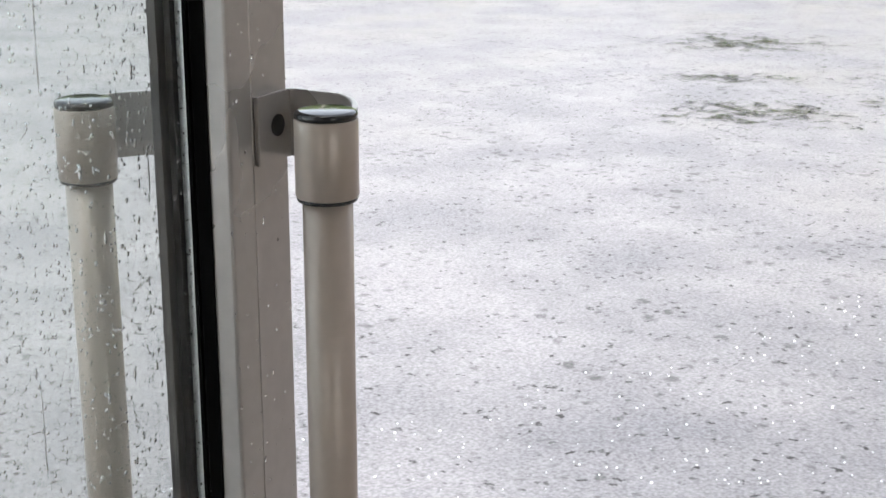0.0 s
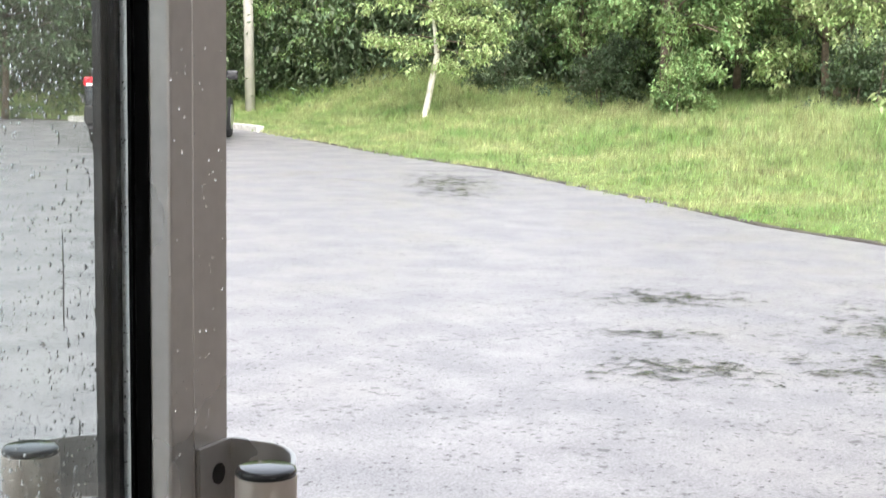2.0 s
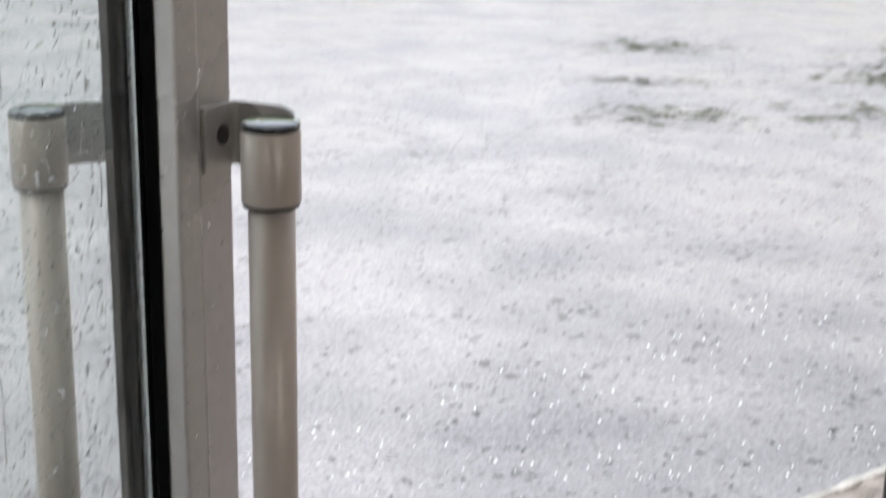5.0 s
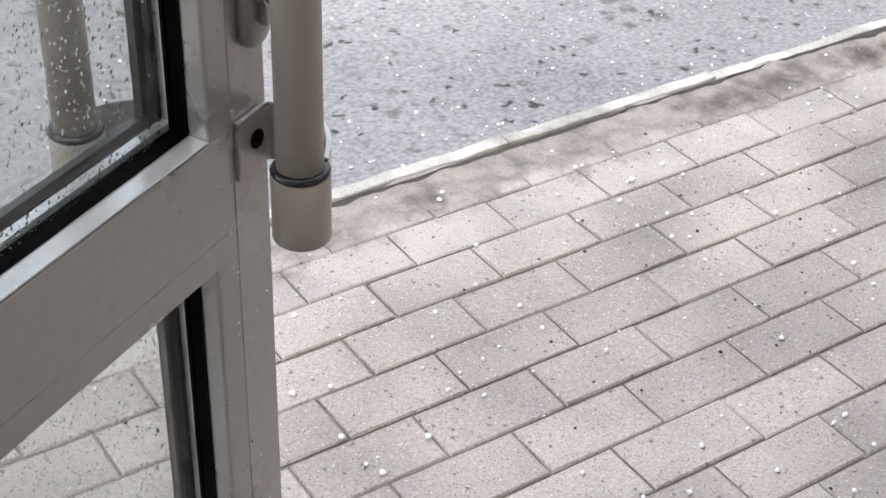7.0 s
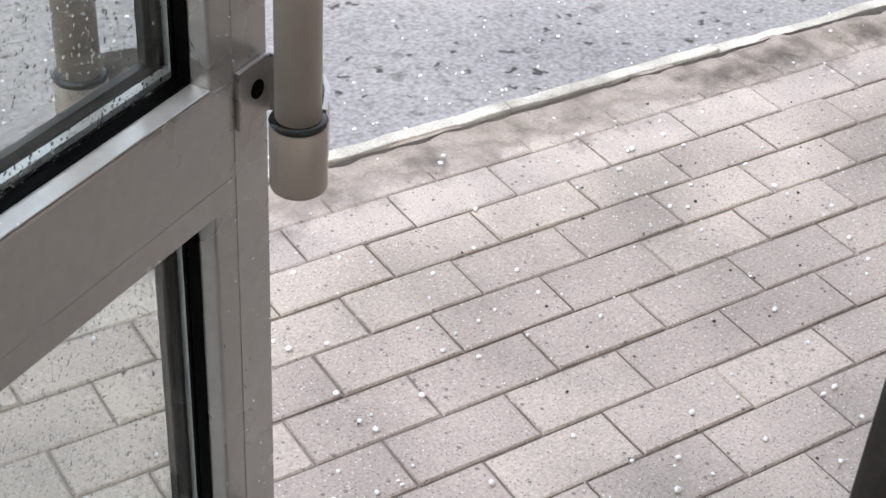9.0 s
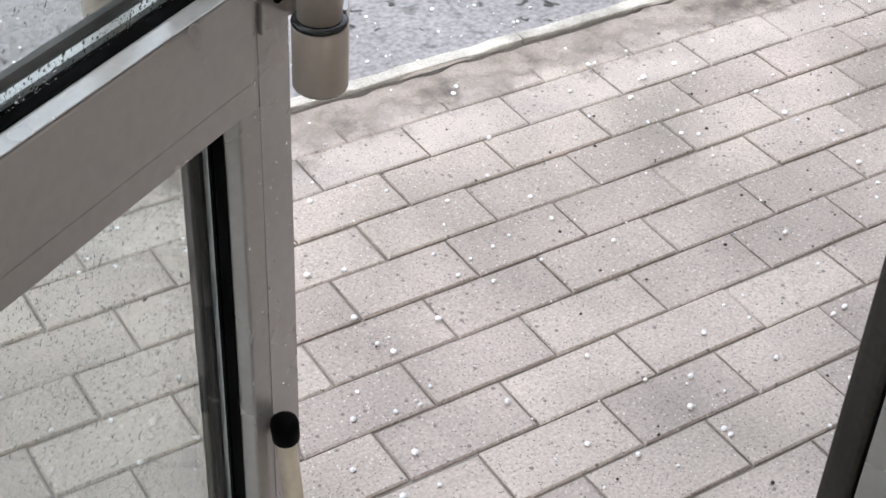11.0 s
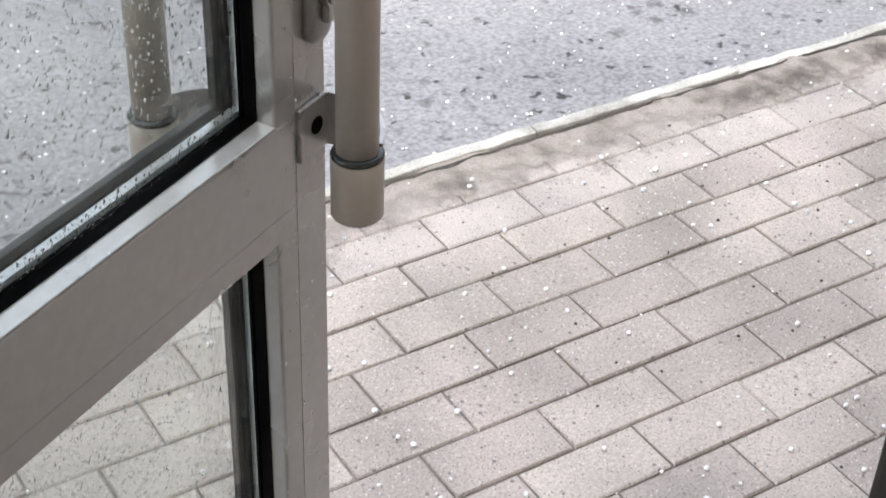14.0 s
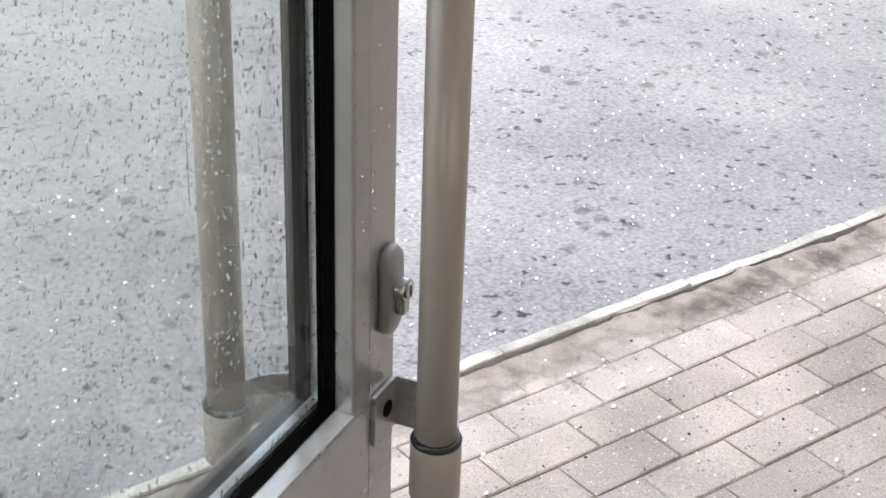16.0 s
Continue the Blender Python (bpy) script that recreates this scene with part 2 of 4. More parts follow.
STEEL = material("lock_steel", (0.55, 0.54, 0.52), 0.25, 1.0, 0.08, 20, 300, 0.05, 0.0003, 0.08)
ESCUTCHEON = material("cast_escutcheon", (0.36, 0.35, 0.34), 0.38, 0.35, 0.06, 20, 260, 0.05, 0.0003, 0.06)
RUBBER = material("black_rubber", (0.003, 0.003, 0.003), 0.6, 0, 0.2, 10, 200, 0.2, 0.001, 0.1, specular=0.05)
GASKET = material("grey_gasket", (0.03, 0.03, 0.03), 0.45, 0, 0.3, 40, 300, 0.3, 0.001, 0.1)
SPACER = material("spacer_bar", (0.78, 0.79, 0.78), 0.3, 0.6, 0.1, 20, 200, 0.1, 0.0005)
JAMB_SEAL = material("brown_seal", (0.045, 0.038, 0.032), 0.5, 0, 0.2, 10, 200, 0.2, 0.001)
PLASTIC = material("black_plastic_cap", (0.02, 0.021, 0.022), 0.12, 0, 0.1, 30, 200, 0.1, 0.0006, 0.06)
CREAM = material("cream_stick", (0.66, 0.58, 0.45), 0.45, 0, 0.06, 9, 90, 0.1, 0.0006)
PLASTER = material("wall_plaster", (0.34, 0.29, 0.24), 0.85, 0, 0.06, 2, 80, 0.3, 0.003)
INNER = material("inner_wall_paint", (0.66, 0.6, 0.48), 0.8, 0, 0.04, 2, 80, 0.2, 0.002)
TILE = material("floor_tile", (0.3, 0.28, 0.26), 0.45, 0, 0.1, 3, 60, 0.2, 0.001)
GLASS = glass_material("window_glass", (0.875, 0.905, 0.892), 0.008)
WATER = glass_material("water_drop", (1, 1, 1), 0.0, 1.33)
PUDDLE = material("puddle_water", (0.075, 0.068, 0.06), 0.2, 0, 0.4, 3, 14, 0.9, 0.02, 0.08, specular=0.55)
broken_film(PUDDLE, 9, 0.45, 0.60)
HAIL = material("hail_ice", (0.88, 0.89, 0.91), 0.25, 0, 0.06, 60, 300, 0.1, 0.001, per_island=0.08)
CRUMB = material("dark_crumbs", (0.03, 0.027, 0.024), 0.7, 0, 0.2, 50, 300, 0.2, 0.001)
BIRCH_BARK = material("birch_bark", (0.72, 0.69, 0.60), 0.7, 0, 0.15, 5, 40, 0.3, 0.004, tint=(0.30, 0.27, 0.2))
BARK = material("tree_bark", (0.16, 0.12, 0.085), 0.85, 0, 0.3, 6, 40, 0.8, 0.01)
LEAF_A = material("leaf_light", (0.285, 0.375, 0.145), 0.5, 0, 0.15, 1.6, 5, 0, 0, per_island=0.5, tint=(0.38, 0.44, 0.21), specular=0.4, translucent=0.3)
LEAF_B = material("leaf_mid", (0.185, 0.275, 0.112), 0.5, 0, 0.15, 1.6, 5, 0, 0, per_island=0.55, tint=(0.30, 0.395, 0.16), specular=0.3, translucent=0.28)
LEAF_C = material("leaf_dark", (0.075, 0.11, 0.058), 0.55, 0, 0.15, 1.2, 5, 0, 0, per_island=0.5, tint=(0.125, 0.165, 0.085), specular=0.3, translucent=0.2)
CONCRETE = material("pole_concrete", (0.5, 0.47, 0.42), 0.7, 0, 0.12, 3, 60, 0.4, 0.004)
WOOD_POST = material("grey_wood_post", (0.28, 0.25, 0.22), 0.8, 0, 0.2, 4, 60, 0.5, 0.005)
CAR_PAINT = material("black_car_paint", (0.012, 0.012, 0.014), 0.25, 0, 0.05, 4, 50, 0, 0, coat=0.8)
CAR_GLASS = material("car_window", (0.28, 0.32, 0.34), 0.06, 0, 0.05, 3, 30, 0, 0, specular=0.8)
RED_LAMP = material("red_tail_lamp", (0.55, 0.02, 0.03), 0.15, 0, 0.08, 12, 60, 0, 0, specular=0.7)
CLEAR_LAMP = material("clear_lamp", (0.75, 0.72, 0.72), 0.15, 0, 0.05, 12, 60, 0, 0)
TYRE = material("tyre_rubber", (0.018, 0.018, 0.018), 0.75, 0, 0.2, 12, 90, 0.3, 0.003)
RIM = material("alloy_rim", (0.5, 0.5, 0.5), 0.3, 0.8, 0.05, 12, 90, 0, 0)
PLATE = material("plate_white", (0.7, 0.7, 0.7), 0.4, 0, 0.05, 12, 90, 0, 0)
HOUSE = material("house_render", (0.36, 0.27, 0.205), 0.85, 0, 0.08, 0.6, 8, 0.2, 0.01)
HOUSE_TRIM = material("house_white", (0.5, 0.5, 0.5), 0.7, 0, 0.06, 0.6, 8, 0.2, 0.01)
HOUSE_GLASS = material("house_window", (0.2, 0.24, 0.28), 0.08, 0, 0.1, 1, 8, 0, 0, specular=0.8)
ROOF = material("roof_sheet", (0.25, 0.2, 0.18), 0.6, 0, 0.1, 1, 8, 0.2, 0.01)


# ---------------------------------------------------------------- builders
def part(name, bm, mat, parent=None, label="", smooth=False):
    me = bpy.data.meshes.new(name)
    bmesh.ops.recalc_face_normals(bm, faces=bm.faces)
    if smooth:
        for f in bm.faces:
            f.smooth = True
    bm.to_mesh(me)
    bm.free()
    me.materials.append(mat)
    ob = new(name, me)
    if parent:
        ob.parent = parent
    return tagged(ob, label)


def raw(name, verts, faces, mat, parent=None, label="", smooth=False):
    """A mesh from numpy arrays."""
    me = bpy.data.meshes.new(name)
    verts, faces = np.asarray(verts, np.float32), np.asarray(faces, np.int32)
    k = faces.shape[1]
    me.vertices.add(len(verts))
    me.vertices.foreach_set("co", verts.ravel())
    me.loops.add(faces.size)
    me.loops.foreach_set("vertex_index", faces.ravel())
    me.polygons.add(len(faces))
    me.polygons.foreach_set("loop_start", np.arange(0, faces.size, k, dtype=np.int32))
    if smooth:
        me.polygons.foreach_set("use_smooth", np.ones(len(faces), bool))
    me.update(calc_edges=True)
    me.materials.append(mat)
    ob = new(name, me)
    if parent:
        ob.parent = parent
    return tagged(ob, label)


def empty(name, m=None):
    ob = new(name)
    ob.empty_display_size = 0.05
    if m is not None:
        ob.matrix_world = m
    return ob


def box(x0, x1, y0, y1, z0, z1, bevel=0.0, segs=2, bm=None):
    bm = bm or bmesh.new()
    r = bmesh.ops.create_cube(bm, size=1)
    bmesh.ops.scale(bm, vec=(x1 - x0, y1 - y0, z1 - z0), verts=r["verts"])
    bmesh.ops.translate(bm, vec=((x0 + x1) / 2, (y0 + y1) / 2, (z0 + z1) / 2), verts=r["verts"])
    if bevel:
        edges = list({e for v in r["verts"] for e in v.link_edges})
        bmesh.ops.bevel(bm, geom=edges, offset=bevel, segments=segs, affect="EDGES", profile=0.6)
    return bm


def turned(profile, segs=32, axis="Z", bm=None, at=(0, 0, 0)):
    """A solid of revolution from (radius, height) pairs, closed at both ends."""
    bm = bm or bmesh.new()
    rings = []
    for r, h in profile:
        ring = []
        for i in range(segs):
            a = 2 * math.pi * i / segs
            p = Vector((r * math.cos(a), r * math.sin(a), h))
            if axis == "Y":
                p = Vector((p.x, p.z, p.y))
            elif axis == "X":
                p = Vector((p.z, p.x, p.y))
            ring.append(bm.verts.new(p + Vector(at)))
        rings.append(ring)
    for a, b in zip(rings, rings[1:]):
        for i in range(segs):
            bm.faces.new((a[i], a[(i + 1) % segs], b[(i + 1) % segs], b[i]))
    bm.faces.new(rings[0][::-1])
    bm.faces.new(rings[-1])
    return bm


def tube_along(points, radii, segs=8, bm=None):
    """A tapered round limb along points."""
    bm = bm or bmesh.new()
    rings = []
    for i, p in enumerate(points):
        p = Vector(p)
        d = (Vector(points[min(i + 1, len(points) - 1)]) - Vector(points[max(i - 1, 0)])).normalized()
        u = d.orthogonal().normalized()
        v = d.cross(u)
        rings.append([bm.verts.new(p + radii[i] * (math.cos(2 * math.pi * k / segs) * u + math.sin(2 * math.pi * k / segs) * v)) for k in range(segs)])
    for a, b in zip(rings, rings[1:]):
        best = min(range(segs), key=lambda s: sum((a[i].co - b[(i + s) % segs].co).length for i in range(segs)))
        for i in range(segs):
            bm.faces.new((a[i], a[(i + 1) % segs], b[(i + 1 + best) % segs], b[(i + best) % segs]))
    bm.faces.new(rings[0][::-1])
    bm.faces.new(rings[-1])
    return bm


def prism(outline, y0, y1, bm=None):
    """An outline in x, z pushed from y0 to y1."""
    bm = bm or bmesh.new()
    a = [bm.verts.new((x, y0, z)) for x, z in outline]
    b = [bm.verts.new((x, y1, z)) for x, z in outline]
    bm.faces.new(a)
    bm.faces.new(b[::-1])
    for i in range(len(a)):
        j = (i + 1) % len(a)
        bm.faces.new((a[i], b[i], b[j], a[j]))
    return bm


def blob_outline(cx, cy, rx, ry, turn, seed, count=64, rough=0.35):
    rng = random.Random(seed)
    ph = [rng.uniform(0, 6.28) for _ in range(6)]
    pts = []
    for i in range(count):
        a = 2 * math.pi * i / count
        r = 1 + rough * sum(math.sin((k + 2) * a + ph[k]) / (k + 1.5) for k in range(6))
        x, y = rx * r * math.cos(a), ry * r * math.sin(a)
        pts.append((cx + x * math.cos(turn) - y * math.sin(turn), cy + x * math.sin(turn) + y * math.cos(turn)))
    return pts


ZA = -0.06  # level of the asphalt

# ---------------------------------------------------------------- ground and road
bm = bmesh.new()
R_ = 1500
for q in ((-R_, 0.256, R_, R_), (-R_, -R_, R_, 0.256)):
    z = ZA if q[1] > 0 else ZA - 0.05
    vs = [bm.verts.new((x, y, z)) for x, y in ((q[0], q[1]), (q[2], q[1]), (q[2], q[3]), (q[0], q[3]))]
    bm.faces.new(vs)
ground = part("ground", bm, ASPHALT)
tagged(ground, "wet grey worn asphalt yard with pale water film", "asphalt", kind="structure")

# outline of the lawn's edge along the yard
EDGE = [(9.4, -30), (9.9, -8), (10.05, 3), (10.15, 6.3), (10.4, 8.2), (11.28, 10.7), (12.45, 14.8), (13.1, 19.3), (14.55, 25.4), (14.6, 26.8),
        (13.4, 29), (11, 33), (6, 39), (-4, 46), (-40, 58)]


def edge_samples(step=0.5):
    pts = []
    for a, b in zip(EDGE, EDGE[1:]):
        a, b = Vector(a), Vector(b)
        k = max(1, int((b - a).length / step))
        pts += [a.lerp(b, i / k) for i in range(k)]
    pts.append(Vector(EDGE[-1]))
    return pts


EDGE_PTS = edge_samples()


def out_dir(i):
    """Way from the edge into the lawn."""
    s = i / len(EDGE_PTS)
    a = radians(22 + 30 * min(1, max(0, (EDGE_PTS[i].y - 5) / 25)) + (35 if EDGE_PTS[i].x < 9 and EDGE_PTS[i].y > 30 else 0))
    return Vector((math.cos(a), math.sin(a)))


def lawn_height(d, y):
    steep = 0.030 + 0.036 * min(1, max(0, (22 - y) / 12))
    rise = 0.15 * (min(d, 10) - 3.8 if d > 3.8 else 0) * min(1, max(0, (y - 16) / 5))
    return ZA + 0.035 + rise + steep * min(d, 17) + 0.02 * math.sin(d * 1.3 + y)


rows_d = [0, 0.15, 0.4, 0.8, 1.4, 2.2, 3.2, 4.5, 6, 8, 10, 12.5, 15, 18, 30, 80]
verts, faces = [], []
for i, p in enumerate(EDGE_PTS):
    v = out_dir(i)
    for j, d in enumerate(rows_d):
        q = p + v * d
        verts.append((q.x, q.y, ZA - 0.03 if j == 0 else lawn_height(d, p.y)))
w = len(rows_d)
for i in range(len(EDGE_PTS) - 1):
    for j in range(w - 1):
        faces.append((i * w + j, (i + 1) * w + j, (i + 1) * w + j + 1, i * w + j + 1))
lawn = raw("lawn", verts, faces, SOIL, smooth=True)
tagged(lawn, "sloping wet bright green lawn beside the yard", "lawn", kind="structure")

# low dark edging between yard and lawn
bm = bmesh.new()
for i in range(len(EDGE_PTS) - 1):
    a, b = EDGE_PTS[i], EDGE_PTS[i + 1]
    d = (b - a).normalized()
    nrm = Vector((d.y, -d.x))
    ring = []
    for p in (a, b):
        h = ZA + 0.014 + 0.008 * math.sin(p.y * 3.1)
        ring.append([bm.verts.new((q.x, q.y, z)) for q, z in ((p - nrm * 0.05, ZA - 0.01), (p - nrm * 0.03, h), (p + nrm * 0.03, h + 0.006), (p + nrm * 0.05, ZA - 0.01))])
    for k in range(3):
        bm.faces.new((ring[0][k], ring[1][k], ring[1][k + 1], ring[0][k + 1]))
lawn_edging = part("lawn_edging", bm, MUD_SHADE)
tagged(lawn_edging, "low muddy stone edging along the lawn", "edging", kind="structure")

# puddles that lie on the worn asphalt
for cx, cy, rx, ry, turn, seed in ((6.28, 5.46, 0.62, 0.40, -0.75, 3), (4.68, 3.75, 0.50, 0.34, -0.7, 5), (10.4, 13.3, 1.9, 0.62, 0.93, 7), (6.75, 3.72, 0.8, 0.55, -0.6, 9), (5.75, 3.02, 0.7, 0.5, -0.6, 13), (7.5, 4.0, 0.9, 0.6, 0.4, 15), (5.35, 4.55, 0.45, 0.16, -0.75, 17)):
    bm = bmesh.new()
    hub = bm.verts.new((0, 0, 0))
    out = [bm.verts.new((px, py, 0)) for px, py in blob_outline(0, 0, rx * 1.5, ry * 1.5, 0, seed, 72, 0.14)]
    for k in range(len(out)):
        bm.faces.new((hub, out[k], out[(k + 1) % len(out)]))
    puddle = part("puddle", bm, PUDDLE)
    puddle.matrix_world = pose(cx, cy, ZA + 0.005, 0, 0, math.degrees(turn))
    tagged(puddle, "shallow dark rain puddle on the asphalt", "puddle", "puddles in the yard")

# ---------------------------------------------------------------- the doorway and its room
# the wall's outer face lies at y = -1.33; the opening runs from x = -1.47 to -0.46
def wall_piece(name, x0, x1, y0, y1, z0, z1, mat, label):
    return tagged(part(name, box(x0, x1, y0, y1, z0, z1), mat), label, "wall", kind="structure")


wall_piece("wall_north_left", -6, -1.50, -1.62, -1.34, -0.1, 3.2, PLASTER, "plain beige rendered outer wall beside the doorway")
wall_piece("wall_north_right", -0.450, 6, -1.62, -1.34, -0.1, 3.2, PLASTER, "plain beige rendered outer wall beyond the jamb")
# added wall out of view; it darkens what the stile face reflects
wall_piece("unseen_wall_wing", 5.0, 5.3, -1.338, 1.6, -0.1, 3.2, PLASTER, "plain beige unseen wall added to dim the stile's reflection")
wall_piece("wall_north_top", -1.50, -0.450, -1.62, -1.34, 2.16, 3.2, PLASTER, "plain beige rendered wall above the doorway")
# west and south walls leave added, unseen openings to let daylight into the room
wall_piece("wall_west_far", -3.3, -3.0, -5.5, -3.6, -0.1, 3.0, INNER, "plain cream inner wall")
wall_piece("wall_west_near", -3.3, -3.0, -2.5, -1.622, -0.1, 3.0, INNER, "plain cream inner wall")
wall_piece("wall_west_sill", -3.3, -3.0, -3.598, -2.502, -0.1, 0.9, INNER, "plain cream wall under an added unseen light opening")
wall_piece("wall_west_head", -3.3, -3.0, -3.598, -2.502, 2.2, 3.0, INNER, "plain cream wall over an added unseen light opening")
wall_piece("wall_east", 1.2, 1.5, -5.5, -1.622, -0.1, 3.0, INNER, "plain cream inner wall")
wall_piece("wall_south_left", -3.3, -1.6, -5.8, -5.502, -0.1, 3.0, INNER, "plain cream inner wall")
wall_piece("wall_south_right", -0.1, 1.5, -5.8, -5.502, -0.1, 3.0, INNER, "plain cream inner wall")
wall_piece("wall_south_sill", -1.6, -0.1, -5.8, -5.502, -0.1, 0.5, INNER, "plain cream wall under an added unseen light opening")
wall_piece("wall_south_head", -1.6, -0.1, -5.8, -5.502, 2.5, 3.0, INNER, "plain cream wall over an added unseen light opening")
tagged(part("floor", box(-3.0, 1.2, -5.5, -1.40, -0.12, -0.005), TILE), "grey tiled entrance floor", "floor", kind="structure")
tagged(part("ceiling", box(-3.3, 1.5, -5.8, -1.622, 2.8, 2.95), INNER), "plain cream ceiling", "ceiling", kind="structure")

# fixed aluminium frame on the closing side
jamb = empty("door_jamb", pose(-0.506, -1.36, 0))
for nm, bmx, mt in (
    ("jamb_seal", box(0.000, 0.026, 0.0005, 0.0225, 0, 2.14, 0.006, 3), JAMB_SEAL),
    ("seal", box(0.003, 0.026, -0.0022, 0.0003, 0, 2.14), RUBBER),
    ("jamb_profile", box(0.001, 0.060, -0.0225, -0.0024, 0, 2.14, 0.0015), ALU),
    ("jamb_stop", box(0.002, 0.060, -0.0440, -0.0232, 0, 2.14, 0.0015), ALU),
    ("inner_seal", box(0.004, 0.060, -0.0525, -0.0442, 0, 2.14, 0.001), RUBBER),
    ("inner_trim", box(0.002, 0.060, -0.0590, -0.0527, 0, 2.14, 0.001), ALU),
    ("outer_profile", box(0.0265, 0.060, -0.0020, 0.0350, 0, 2.14, 0.002), ALU),
):
    part(nm, bmx, mt, jamb)
tagged(jamb, "grey aluminium door jamb with dark rubber seal", "door frame", kind="structure")
head = empty("door_head", pose(-0.95, -1.36, 2.1))
part("head_profile", box(-0.54, 0.502, -0.035, 0.035, 0.041, 0.06, 0.001), ALU, head)
part("head_stop", box(-0.53, 0.442, -0.033, -0.01, 0.02, 0.0405, 0.001), ALU, head)
tagged(head, "grey aluminium door frame head", "door frame", kind="structure")
hinge_jamb = empty("hinge_jamb", pose(-1.45, -1.36, 0))
part("hinge_profile", box(-0.045, 0.005, -0.035, 0.035, 0, 2.14, 0.002), ALU, hinge_jamb)
part("wall_lining", box(1.006, 1.022, -0.262, -0.0595, 0, 2.14), INNER, hinge_jamb)
tagged(hinge_jamb, "grey aluminium hinge-side door frame", "door frame", kind="structure")
tagged(part("threshold", box(-1.45, -0.508, -1.40, -1.31, -0.01, 0.022, 0.004), ALU), "low aluminium door threshold", "threshold", kind="structure")

# ---------------------------------------------------------------- the open glazed door
# local axes: x towards the closing edge, y away through the leaf (0 = inner face), z up
DOOR = pose(-0.664, -0.933, -0.0027, 0, 0, 28.7)
door = empty("glass_door", DOOR)
HINGE, EDGE_A, THICK = -0.86, 0.0645, 0.052
RAIL0, RAIL1, TOP, FOOT = 0.858, 0.9525, 2.08, 0.02
BEAD, LIP = 0.026, 0.0045


def stile_profile(x_in, x_out):
    """Cross-section of the closing stile: flat face, fine groove, rounded bead and reveal."""
    bm = bmesh.new()
    s = 1 if x_out > x_in else -1
    sec = [(x_out, 0.0018), (x_out - s * 0.0015, 0.0004), (x_in + s * (BEAD + 0.0008), 0.0), (x_in + s * (BEAD + 0.0002), 0.0007), (x_in + s * (BEAD - 0.0004), 0.0006),
           (x_in + s * (BEAD - 0.0010), -0.0002), (x_in + s * (LIP + 0.0020), 0.0010), (x_in + s * (LIP + 0.0006), 0.0016), (x_in + s * LIP, 0.0030), (x_in + s * LIP, 0.0155),
           (x_in + s * 0.0065, 0.0158), (x_in + s * 0.0065, THICK), (x_out, THICK)]
    lo = [bm.verts.new((x, y, FOOT)) for x, y in sec]
    hi = [bm.verts.new((x, y, TOP)) for x, y in sec]
    bm.faces.new(lo)
    bm.faces.new(hi[::-1])
    for i in range(len(sec)):
        j = (i + 1) % len(sec)
        bm.faces.new((lo[i], hi[i], hi[j], lo[j]))
    return bm


part("stile", stile_profile(0.0, EDGE_A), ALU, door)
part("stile", stile_profile(HINGE + 0.11, HINGE), ALU, door)


def rail(z0, z1, x0=HINGE + 0.1105, x1=LIP - 0.0003):
    bm = bmesh.new()
    sec = [(0.0015, z0), (0.0, z0 + 0.0015), (0.0, z0 + 0.0221), (0.0005, z0 + 0.0223), (0.0005, z0 + 0.0227), (0.0, z0 + 0.0230), (0.0, z1 - 0.0022), (0.0007, z1 - 0.0008), (0.0020, z1 - 0.0003),
           (0.0155, z1 + 0.0004), (0.0158, z1 - 0.006), (THICK, z1 - 0.006), (THICK, z0 + 0.006), (0.0158, z0 + 0.006), (0.0155, z0)]
    a = [bm.verts.new((x0, y, z)) for y, z in sec]
    b = [bm.verts.new((x1, y, z)) for y, z in sec]
    bm.faces.new(a)
    bm.faces.new(b[::-1])
    for i in range(len(sec)):
        j = (i + 1) % len(sec)
        bm.faces.new((a[i], b[i], b[j], a[j]))
    return bm


part("middle_rail", rail(RAIL0, RAIL1, x1=BEAD - 0.0006), ALU, door)
# thin strip over the rail top, whitened as if reflecting the sky
part("glazing_bead", box(HINGE + 0.1105, LIP - 0.0003, 0.0006, 0.0156, RAIL1 + 0.0005, RAIL1 + 0.0016, 0.0004, 1), SHEEN_BEAD, door, "wet glazing bead coloured white for the sky's sheen")
part("bottom_rail", rail(FOOT, 0.16), ALU, door)
part("top_rail", rail(TOP - 0.10, TOP), ALU, door)


def ring_frame(x0, x1, z0, z1, wide, y0, y1, tall=None):
    """Four mitred bars round an opening, reaching inwards by wide, and by tall at foot and head."""
    tall = wide if tall is None else tall
    bm = bmesh.new()
    o = [(x0, z0), (x1, z0), (x1, z1), (x0, z1)]
    i_ = [(x0 + wide, z0 + tall), (x1 - wide, z0 + tall), (x1 - wide, z1 - tall), (x0 + wide, z1 - tall)]
    vs = {}
    for tag, pts in (("o", o), ("i", i_)):
        for y in (y0, y1):
            vs[tag, y] = [bm.verts.new((x, y, z)) for x, z in pts]
    for k in range(4):
        j = (k + 1) % 4
        bm.faces.new((vs["o", y0][k], vs["o", y0][j], vs["i", y0][j], vs["i", y0][k]))
        bm.faces.new((vs["o", y1][k], vs["o", y1][j], vs["i", y1][j], vs["i", y1][k]))
        bm.faces.new((vs["o", y0][k], vs["o", y0][j], vs["o", y1][j], vs["o", y1][k]))
        bm.faces.new((vs["i", y0][k], vs["i", y0][j], vs["i", y1][j], vs["i", y1][k]))
    return bm


